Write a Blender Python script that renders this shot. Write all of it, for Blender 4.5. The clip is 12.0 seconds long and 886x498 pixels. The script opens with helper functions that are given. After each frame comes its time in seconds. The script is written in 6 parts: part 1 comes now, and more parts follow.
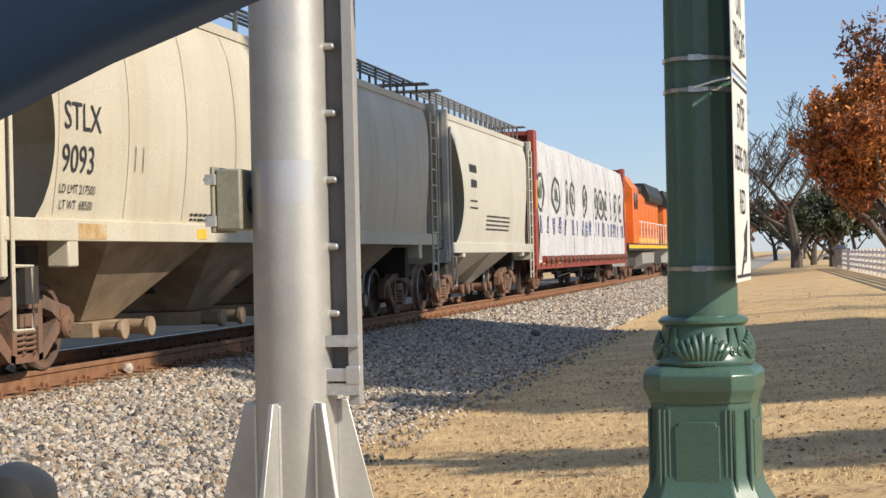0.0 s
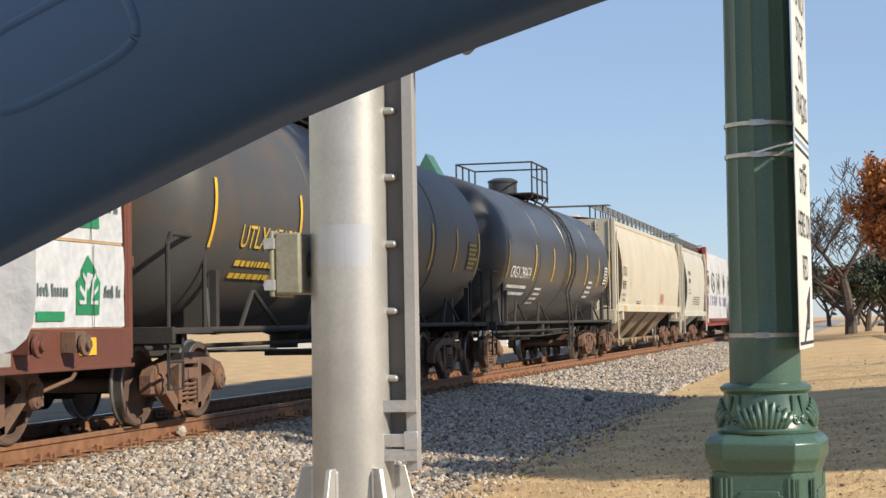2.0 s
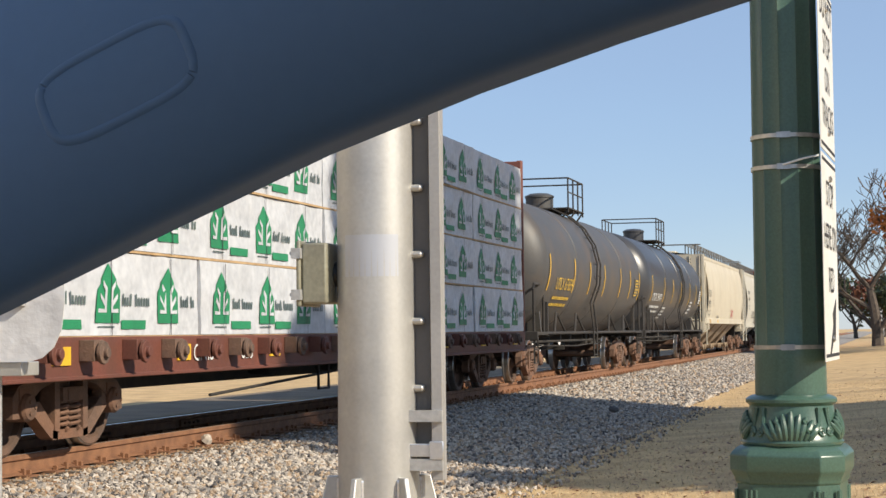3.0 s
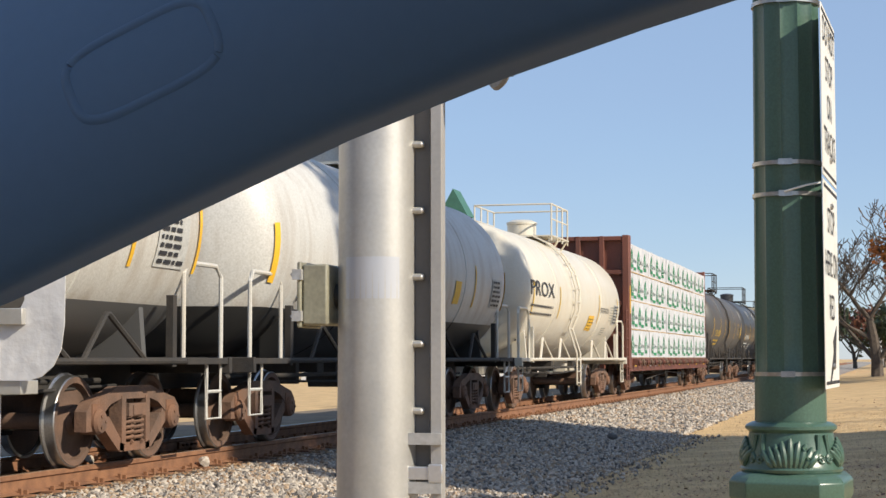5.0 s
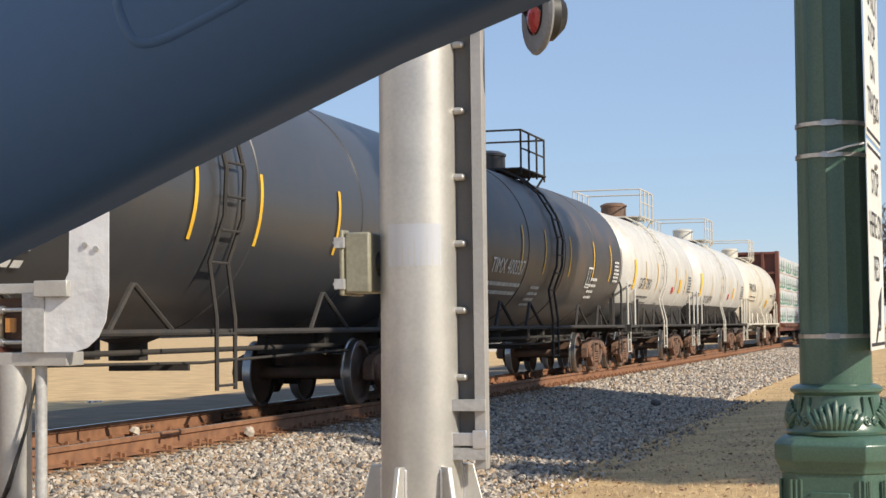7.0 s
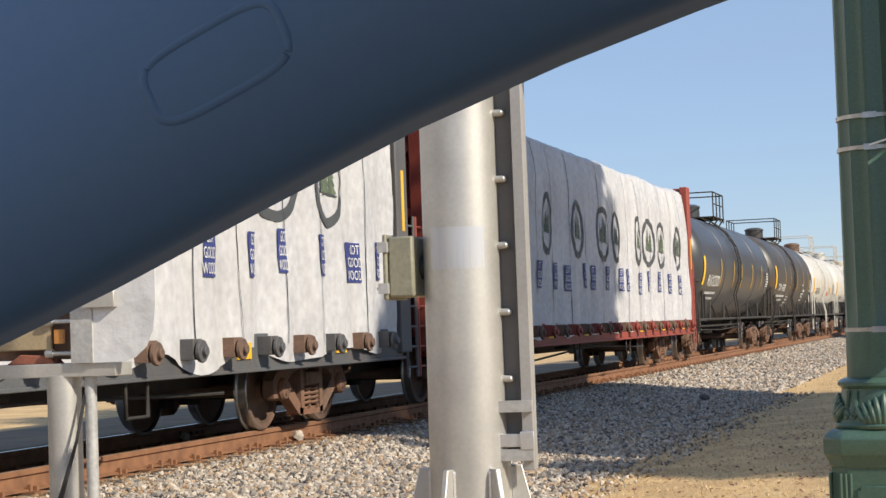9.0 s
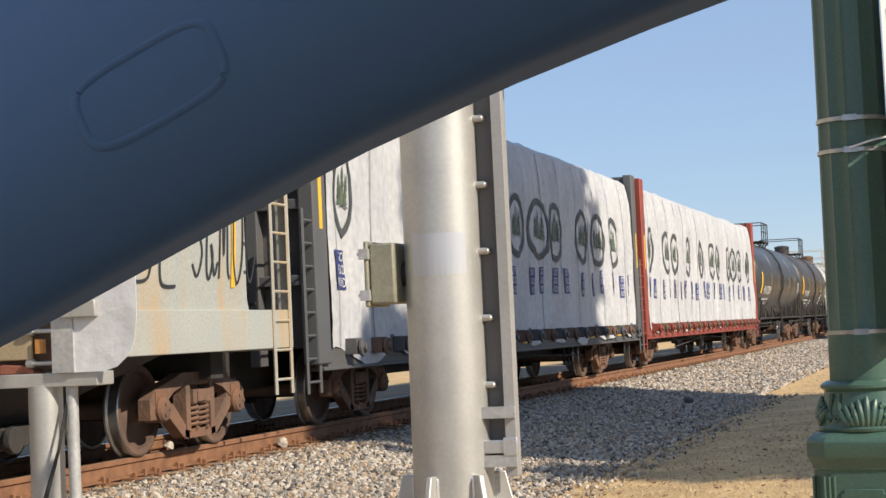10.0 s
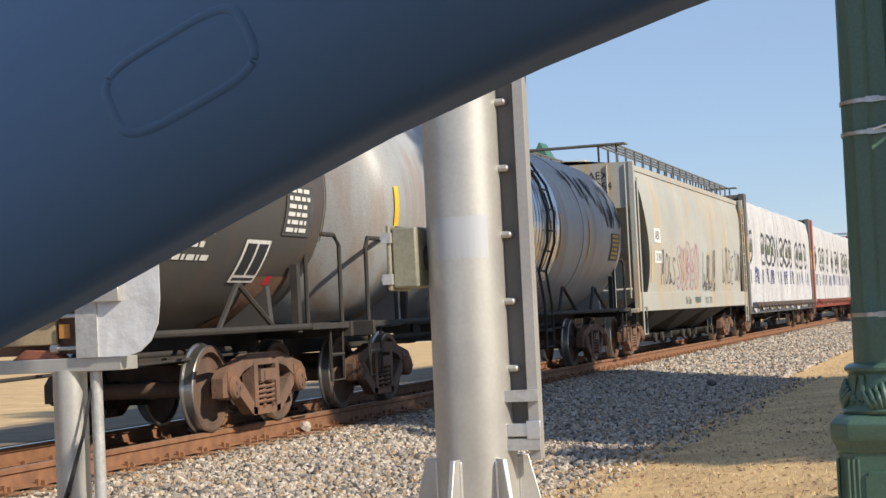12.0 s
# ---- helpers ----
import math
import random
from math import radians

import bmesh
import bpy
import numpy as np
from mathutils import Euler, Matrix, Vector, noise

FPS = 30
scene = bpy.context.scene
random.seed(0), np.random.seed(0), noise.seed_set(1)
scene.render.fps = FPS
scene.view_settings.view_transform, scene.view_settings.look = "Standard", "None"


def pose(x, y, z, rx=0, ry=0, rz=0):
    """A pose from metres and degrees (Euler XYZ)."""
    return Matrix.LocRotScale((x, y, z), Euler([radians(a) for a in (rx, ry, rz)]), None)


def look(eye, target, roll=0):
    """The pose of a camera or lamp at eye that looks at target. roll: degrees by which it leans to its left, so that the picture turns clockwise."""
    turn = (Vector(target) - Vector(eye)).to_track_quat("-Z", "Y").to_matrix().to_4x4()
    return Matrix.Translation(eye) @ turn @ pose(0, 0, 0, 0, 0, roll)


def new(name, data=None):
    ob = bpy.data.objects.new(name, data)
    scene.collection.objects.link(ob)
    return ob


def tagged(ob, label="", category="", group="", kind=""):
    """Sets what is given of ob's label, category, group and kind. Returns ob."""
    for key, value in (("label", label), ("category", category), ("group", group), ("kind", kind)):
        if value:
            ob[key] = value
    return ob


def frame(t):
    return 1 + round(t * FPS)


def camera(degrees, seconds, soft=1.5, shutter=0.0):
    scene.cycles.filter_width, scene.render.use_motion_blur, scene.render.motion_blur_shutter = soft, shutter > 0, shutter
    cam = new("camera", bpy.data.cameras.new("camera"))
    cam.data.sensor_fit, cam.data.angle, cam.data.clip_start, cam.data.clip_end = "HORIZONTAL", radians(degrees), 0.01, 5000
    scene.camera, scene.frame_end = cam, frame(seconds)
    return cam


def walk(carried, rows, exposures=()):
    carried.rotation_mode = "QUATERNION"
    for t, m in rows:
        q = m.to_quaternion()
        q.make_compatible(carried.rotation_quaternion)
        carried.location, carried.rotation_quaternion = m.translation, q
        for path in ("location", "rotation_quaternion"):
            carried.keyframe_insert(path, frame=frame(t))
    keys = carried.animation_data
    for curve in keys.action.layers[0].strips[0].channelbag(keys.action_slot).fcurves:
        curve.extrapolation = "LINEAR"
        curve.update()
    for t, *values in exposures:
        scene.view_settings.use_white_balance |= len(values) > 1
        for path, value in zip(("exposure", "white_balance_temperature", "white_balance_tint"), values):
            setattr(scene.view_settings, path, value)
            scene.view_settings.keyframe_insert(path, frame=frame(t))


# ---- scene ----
cam = camera(29.4, 12.0)
PATH = [
    (0, (-0.186, 0.5, 1.541), (-0.607, 2.455, 1.551), -1.3),
    (0.5, (-0.203, 0.504, 1.548), (-0.621, 2.46, 1.553), -1.5),
    (1, (-0.213, 0.493, 1.556), (-0.648, 2.445, 1.593), -1.3),
    (1.5, (-0.216, 0.492, 1.558), (-0.674, 2.438, 1.629), -1.2),
    (2, (-0.223, 0.523, 1.545), (-0.701, 2.463, 1.632), -1.0),
    (2.5, (-0.224, 0.516, 1.542), (-0.718, 2.452, 1.632), -1.0),
    (3, (-0.22, 0.501, 1.547), (-0.727, 2.433, 1.646), -0.7),
    (3.5, (-0.223, 0.503, 1.542), (-0.735, 2.433, 1.661), -0.3),
    (5.5, (-0.224, 0.496, 1.536), (-0.731, 2.426, 1.665), -0.0),
    (6, (-0.225, 0.501, 1.534), (-0.745, 2.428, 1.658), -0.1),
    (6.5, (-0.225, 0.51, 1.536), (-0.76, 2.434, 1.648), -0.4),
    (7, (-0.228, 0.5, 1.527), (-0.782, 2.42, 1.62), -0.7),
    (7.5, (-0.224, 0.485, 1.538), (-0.797, 2.4, 1.614), -1.1),
    (9.5, (-0.216, 0.487, 1.542), (-0.821, 2.391, 1.639), -2.2),
    (10, (-0.214, 0.504, 1.546), (-0.799, 2.413, 1.644), -2.6),
    (10.5, (-0.211, 0.52, 1.54), (-0.782, 2.435, 1.629), -2.6),
    (11, (-0.215, 0.517, 1.539), (-0.785, 2.432, 1.616), -2.6),
    (11.5, (-0.217, 0.493, 1.538), (-0.804, 2.403, 1.612), -2.6),
    (12, (-0.215, 0.502, 1.546), (-0.826, 2.404, 1.626), -2.8),
]
walk(cam, [(t, look(eye, target, roll)) for t, eye, target, roll in PATH])


# ---- sky, sun ----
SUN = Vector((0.94, -0.34, 0.66)).normalized()
world = bpy.data.worlds.new("sky")
world.use_nodes = True
scene.world = world
wn = world.node_tree
sky = wn.nodes.new("ShaderNodeTexSky")
sky.sky_type, sky.sun_disc = "NISHITA", False
sky.sun_elevation = math.asin(SUN.z)
sky.sun_rotation = math.atan2(SUN.x, SUN.y)
sky.air_density, sky.dust_density, sky.ozone_density = 1.0, 0.1, 3.0
sky.altitude = 800
haze = wn.nodes.new("ShaderNodeTexNoise")
haze.inputs["Scale"].default_value, haze.inputs["Detail"].default_value = 2.2, 5
stretch = wn.nodes.new("ShaderNodeMapping")
stretch.inputs["Scale"].default_value = (1.0, 1.0, 4.0)
wn.links.new(wn.nodes.new("ShaderNodeTexCoord").outputs["Generated"], stretch.inputs["Vector"])
wn.links.new(stretch.outputs[0], haze.inputs["Vector"])
thin = wn.nodes.new("ShaderNodeMapRange")
thin.inputs["From Min"].default_value, thin.inputs["From Max"].default_value = 0.35, 0.75
thin.inputs["To Min"].default_value, thin.inputs["To Max"].default_value = 0.55, 0.72
wn.links.new(haze.outputs["Fac"], thin.inputs["Value"])
veil = wn.nodes.new("ShaderNodeMix")
veil.data_type = "RGBA"
veil.inputs[7].default_value = (2.5, 3.4, 5.05, 1)
wn.links.new(thin.outputs[0], veil.inputs[0])
wn.links.new(sky.outputs[0], veil.inputs[6])
wn.links.new(veil.outputs[2], wn.nodes["Background"].inputs[0])
wn.nodes["Background"].inputs[1].default_value = 0.1
sun = new("sun", bpy.data.lights.new("sun", "SUN"))
sun.data.energy, sun.data.angle, sun.data.color = 4.0, radians(0.6), (1.0, 0.9, 0.74)
sun.matrix_world = look(SUN * 100, (0, 0, 0))
scene.view_settings.exposure = 0.52

# ---- materials ----
MATS = {}


def mat(name, a, b=None, rough=0.6, metal=0.0, scale=3.0, bump=0.0, fine=60.0, dirt=None, dirt_amt=0.0, streak=False, spec=0.5, speck=0.35):
    """A surface of two mixed colours, with grain, relief and dirt."""
    m = bpy.data.materials.new(name)
    m.use_nodes = True
    n, l = m.node_tree.nodes, m.node_tree.links
    p = n["Principled BSDF"]
    p.inputs["Roughness"].default_value, p.inputs["Metallic"].default_value = rough, metal
    p.inputs["Specular IOR Level"].default_value = spec
    co = n.new("ShaderNodeTexCoord").outputs["Object"]
    t1, t2 = n.new("ShaderNodeTexNoise"), n.new("ShaderNodeTexNoise")
    t1.inputs["Scale"].default_value, t1.inputs["Detail"].default_value = scale, 6
    t2.inputs["Scale"].default_value, t2.inputs["Detail"].default_value = fine, 4
    l.new(co, t1.inputs["Vector"])
    l.new(co, t2.inputs["Vector"])
    b = b or tuple(c * 0.8 for c in a)
    ramp = n.new("ShaderNodeMapRange")
    ramp.inputs["From Min"].default_value, ramp.inputs["From Max"].default_value = 0.35, 0.65
    l.new(t1.outputs["Fac"], ramp.inputs["Value"])
    mix = n.new("ShaderNodeMix")
    mix.data_type = "RGBA"
    mix.inputs[6].default_value, mix.inputs[7].default_value = (*a, 1), (*b, 1)
    l.new(ramp.outputs[0], mix.inputs[0])
    grain = n.new("ShaderNodeMix")
    grain.data_type, grain.blend_type = "RGBA", "OVERLAY"
    grain.inputs[0].default_value = speck
    l.new(mix.outputs[2], grain.inputs[6])
    l.new(t2.outputs["Fac"], grain.inputs[7])
    col = grain.outputs[2]
    if dirt:
        t3 = n.new("ShaderNodeTexNoise")
        t3.inputs["Detail"].default_value = 8
        mp = n.new("ShaderNodeMapping")
        mp.inputs["Scale"].default_value = (2.2, 2.2, 0.22) if streak else (0.9, 0.9, 0.9)
        l.new(co, mp.inputs["Vector"])
        l.new(mp.outputs[0], t3.inputs["Vector"])
        t3.inputs["Scale"].default_value = 1.6
        r3 = n.new("ShaderNodeMapRange")
        r3.inputs["From Min"].default_value, r3.inputs["From Max"].default_value = 0.48, 0.75
        r3.inputs["To Max"].default_value = dirt_amt
        l.new(t3.outputs["Fac"], r3.inputs["Value"])
        dm = n.new("ShaderNodeMix")
        dm.data_type = "RGBA"
        dm.inputs[7].default_value = (*dirt, 1)
        l.new(r3.outputs[0], dm.inputs[0])
        l.new(col, dm.inputs[6])
        col = dm.outputs[2]
    l.new(col, p.inputs["Base Color"])
    if bump:
        bp = n.new("ShaderNodeBump")
        bp.inputs["Strength"].default_value, bp.inputs["Distance"].default_value = bump, 0.02
        l.new(t2.outputs["Fac"], bp.inputs["Height"])
        l.new(bp.outputs[0], p.inputs["Normal"])
    MATS[name] = m
    return m


def two_tone(name, top, low, edge, rough=0.45, dirt=(0.25, 0.17, 0.1), amt=0.4):
    """Paint whose lower part, under the height edge, has another colour."""
    m = mat(name, top, tuple(c * 0.93 for c in top), rough, 0, 1.5, 0, 40, dirt, amt, True)
    n, l = m.node_tree.nodes, m.node_tree.links
    p = n["Principled BSDF"]
    src = p.inputs["Base Color"].links[0].from_socket
    sep = n.new("ShaderNodeSeparateXYZ")
    l.new(n.new("ShaderNodeTexCoord").outputs["Object"], sep.inputs[0])
    lt = n.new("ShaderNodeMath")
    lt.operation, lt.inputs[1].default_value = "LESS_THAN", edge
    l.new(sep.outputs["Z"], lt.inputs[0])
    mx = n.new("ShaderNodeMix")
    mx.data_type = "RGBA"
    mx.inputs[7].default_value = (*low, 1)
    l.new(lt.outputs[0], mx.inputs[0])
    l.new(src, mx.inputs[6])
    l.new(mx.outputs[2], p.inputs["Base Color"])
    return m


STEEL = mat("rolled_steel", (0.55, 0.54, 0.52), (0.42, 0.41, 0.4), 0.3, 0.9, 4)
GALV = mat("galvanised_steel", (0.56, 0.545, 0.51), (0.47, 0.46, 0.44), 0.42, 0.55, 5, 0.03, 60, (0.4, 0.385, 0.35), 0.7, True, speck=0.13)
GALV2 = mat("galvanised_sheet", (0.52, 0.52, 0.51), (0.44, 0.44, 0.44), 0.4, 0.4, 9, 0.1, 40)
ALU = mat("bright_aluminium", (0.75, 0.76, 0.78), (0.66, 0.67, 0.7), 0.28, 0.8, 3)
TAPE = mat("silver_tape", (0.55, 0.56, 0.59), (0.52, 0.53, 0.56), 0.35, 0.4, 3, speck=0.03)
BOXGREY = mat("box_grey_green", (0.27, 0.26, 0.19), (0.22, 0.21, 0.16), 0.5, 0, 4)
GREEN = mat("green_enamel", (0.066, 0.124, 0.093), (0.06, 0.114, 0.086), 0.3, 0, 2, 0.02, 120)
WHITE_SIGN = mat("white_sign", (0.75, 0.75, 0.72), (0.68, 0.67, 0.62), 0.4, 0, 3)
BLACK = mat("black_paint", (0.02, 0.02, 0.02), (0.03, 0.03, 0.03), 0.5)
RAILRUST = mat("rusty_rail", (0.27, 0.13, 0.065), (0.18, 0.085, 0.045), 0.8, 0, 6, 0.3, 80)
RAILTOP = mat("worn_railhead", (0.36, 0.24, 0.16), (0.3, 0.19, 0.12), 0.45, 0.3, 3)
RAILTOP2 = mat("shiny_railhead", (0.6, 0.6, 0.6), None, 0.25, 0.9, 3)
TIE = mat("creosoted_wood", (0.1, 0.075, 0.055), (0.06, 0.045, 0.035), 0.9, 0, 8, 0.4)
TRUCKM = mat("rusty_cast_steel", (0.19, 0.112, 0.076), (0.115, 0.075, 0.056), 0.85, 0, 5, 0.35, 40, (0.2, 0.085, 0.04), 0.5)
WHEELM = mat("wheel_steel", (0.15, 0.088, 0.06), (0.095, 0.062, 0.046), 0.8, 0.0, 3, 0.1)
TREAD = mat("polished_tread", (0.45, 0.44, 0.43), None, 0.3, 0.9, 4)
# dark underframe dirt; also stands for shade on the grey hopper's bays
UNDER = mat("dirty_shaded_underframe", (0.03, 0.028, 0.027), (0.045, 0.038, 0.032), 0.85, 0, 4, 0.2, 40)
YELLOW = mat("reflective_yellow", (0.8, 0.48, 0.03), (0.7, 0.4, 0.03), 0.5)
WHITEP = mat("white_lettering", (0.72, 0.72, 0.7), (0.6, 0.6, 0.58), 0.6)
BLACKP = mat("black_lettering", (0.03, 0.03, 0.035), None, 0.6)
YELLOWP = mat("yellow_lettering", (0.7, 0.45, 0.05), None, 0.6)


class Shape:
    """Collects the corners and faces of one mesh."""

    def __init__(self):
        self.v, self.f = [], []

    def add(self, verts, faces):
        k = len(self.v)
        self.v += [tuple(p) for p in verts]
        self.f += [tuple(k + i for i in f) for f in faces]
        return self

    def box(self, x0, x1, y0, y1, z0, z1):
        return self.add([(x, y, z) for z in (z0, z1) for y in (y0, y1) for x in (x0, x1)],
                        [(0, 2, 3, 1), (4, 5, 7, 6), (0, 1, 5, 4), (2, 6, 7, 3), (0, 4, 6, 2), (1, 3, 7, 5)])

    def tube(self, pts, r, seg=8, cap=True):
        """A round bar along points."""
        pts = [Vector(p) for p in pts]
        rings = []
        for i, p in enumerate(pts):
            d = (pts[min(i + 1, len(pts) - 1)] - pts[max(i - 1, 0)]).normalized()
            up = Vector((0, 0, 1)) if abs(d.z) < 0.9 else Vector((1, 0, 0))
            a = d.cross(up).normalized()
            b = a.cross(d)
            rr = r[i] if isinstance(r, (list, tuple)) else r
            rings.append([p + (a * math.cos(2 * math.pi * k / seg) + b * math.sin(2 * math.pi * k / seg)) * rr for k in range(seg)])
        vs = [q for ring in rings for q in ring]
        fs = [(i * seg + k, i * seg + (k + 1) % seg, (i + 1) * seg + (k + 1) % seg, (i + 1) * seg + k)
              for i in range(len(pts) - 1) for k in range(seg)]
        if cap:
            fs += [tuple(range(seg))[::-1], tuple((len(pts) - 1) * seg + k for k in range(seg))]
        return self.add(vs, fs)

    def lathe(self, prof, seg=24, axis="z", origin=(0, 0, 0)):
        """Turns (radius, height) pairs round an axis."""
        o, vs = Vector(origin), []
        for r, h in prof:
            for k in range(seg):
                a = 2 * math.pi * k / seg
                c, s = r * math.cos(a), r * math.sin(a)
                vs.append(o + Vector({"z": (c, s, h), "y": (c, h, s), "x": (h, c, s)}[axis]))
        fs = [(i * seg + k, i * seg + (k + 1) % seg, (i + 1) * seg + (k + 1) % seg, (i + 1) * seg + k)
              for i in range(len(prof) - 1) for k in range(seg)]
        fs += [tuple(range(seg))[::-1], tuple((len(prof) - 1) * seg + k for k in range(seg))]
        return self.add(vs, fs)

    def prism(self, poly, x0, x1, axis="x"):
        """A flat outline given as (u, w) pairs, drawn out from x0 to x1."""
        n = len(poly)
        f = {"x": lambda t, u, w: (t, u, w), "y": lambda t, u, w: (u, t, w), "z": lambda t, u, w: (u, w, t)}[axis]
        vs = [f(t, u, w) for t in (x0, x1) for u, w in poly]
        return self.add(vs, [tuple(range(n))[::-1], tuple(range(n, 2 * n))] + [(i, (i + 1) % n, n + (i + 1) % n, n + i) for i in range(n)])

    def grid(self, rows):
        m = len(rows[0])
        return self.add([p for r in rows for p in r],
                        [(i * m + k, i * m + k + 1, (i + 1) * m + k + 1, (i + 1) * m + k) for i in range(len(rows) - 1) for k in range(m - 1)])

    def mesh(self, name, material, smooth=True):
        me = bpy.data.meshes.new(name)
        me.from_pydata(self.v, [], self.f)
        bm = bmesh.new()
        bm.from_mesh(me)
        bmesh.ops.recalc_face_normals(bm, faces=bm.faces)
        bm.to_mesh(me)
        bm.free()
        if smooth:
            me.shade_smooth()
            me.set_sharp_from_angle(angle=radians(32))
        me.materials.append(material)
        return me


def part(name, shape, material, parent=None, label="", bevel=0.0, smooth=True):
    """One mesh object out of a shape (or a ready mesh), under its thing."""
    me = shape if isinstance(shape, bpy.types.Mesh) else shape.mesh(name, material, smooth)
    ob = new(name, me)
    if parent:
        ob.parent = parent
    if label:
        ob["label"] = label
    if bevel:
        b = ob.modifiers.new("edge", "BEVEL")
        b.width, b.segments, b.limit_method = bevel, 2, "ANGLE"
    return ob


def thing(name, m, label, category, group="", kind=""):
    """An empty at a thing's base that carries its parts."""
    ob = tagged(new(name), label, category, group, kind)
    ob.matrix_basis = m
    return ob


def letters(text, size, material, align="CENTER", space=1.0):
    """The flat mesh of a line of writing, in its x and y."""
    cu = bpy.data.curves.new("writing", "FONT")
    cu.body, cu.size, cu.align_x, cu.space_character = text, size, align, space
    cu.resolution_u = 3
    tmp = bpy.data.objects.new("writing", cu)
    scene.collection.objects.link(tmp)
    bpy.context.view_layer.update()
    me = bpy.data.meshes.new_from_object(tmp.evaluated_get(bpy.context.evaluated_depsgraph_get()))
    bpy.data.objects.remove(tmp)
    me.materials.clear()
    me.materials.append(material)
    return me


def shaped(me, f):
    """Moves each corner (x, y) of flat writing to f(x, y)."""
    for v in me.vertices:
        v.co = f(v.co.x, v.co.y)
    return me

# ---- ground ----
XC, RAIL = -8.92, 0.45          # the track's middle line and the height of its railheads


def lift(x, y):
    """The height of the ground."""
    d = abs(x - XC)
    z = 0.0
    if d < 1.55:
        z = RAIL - 0.245
    elif d < 4.8:
        z = (RAIL - 0.245) * (1 - (d - 1.55) / 3.25)
    if x > -4.0:
        z += 0.3 * min(1, (x + 4.0) / 4.5) ** 1.3 if x < 0.5 else 0.3
    if x > -4.5 and y > 40:
        z += 0.0006 * min(y - 40, 90)
    if y < 9.0 and x > -5:
        z -= 0.25 * min(1, (9.0 - y) / 3)
    return z


def ground_mat():
    m = mat("dry_winter_grass", (0.64, 0.44, 0.215), (0.47, 0.315, 0.15), 0.95, 0, 1.3, 1.0, 14, (0.38, 0.25, 0.13), 0.8)
    return m


xs = [-900, -300, -120, -60, -40, -30, -24, -20, -17, -15, -13.5] + [-13.3 + 0.4 * i for i in range(48)] + [6.5, 8, 10, 13, 17, 25, 40, 80, 200, 900]
ys = [-900, -200, -60, -20, -8] + [-5 + 1.0 * i for i in range(60)] + [56, 60, 65, 70, 80, 90, 100, 115, 130, 150, 180, 230, 300, 500, 900, 1800]
ground = Shape().grid([[(x, y, lift(x, y)) for x in xs] for y in ys])
tagged(part("ground", ground, ground_mat()), "dry straw-coloured winter lawn with shallow swale", "ground", kind="structure")

BALLAST = mat("crushed_granite", (0.36, 0.32, 0.27), (0.22, 0.2, 0.18), 0.85, 0, 14, 0.9, 26)
STONES = []
for nm, a in (("granite_pale", (0.56, 0.49, 0.41)), ("granite_grey", (0.31, 0.275, 0.24)), ("granite_tan", (0.42, 0.31, 0.21)), ("granite_dark", (0.12, 0.11, 0.105))):
    STONES.append(mat(nm, a, tuple(c * 0.75 for c in a), 0.8, 0, 12, 0.3, 90))
bed_rows = [-60 + 5 * i for i in range(13)] + [5 + 0.5 * i for i in range(110)] + [60 + 5 * i for i in range(36)] + [260, 320, 420, 600]
bed = Shape().grid([[(x, y, lift(x, y) + 0.012 + (0.02 if -10.3 < x < -7.5 else 0)) for x in (-13.3, -12.5, -11.5, -10.47, -10.2, -8.92, -7.6, -7.37, -6.6, -5.8, -5.1, -4.6, -4.15 + 0.14 * noise.noise((0, y * 0.6, 3)) + 0.1 * noise.noise((0, y * 2.1, 7)))]
                    for y in bed_rows])
tagged(part("ballast_bed", bed, BALLAST), "bed of crushed granite ballast along the track", "ballast", kind="structure")


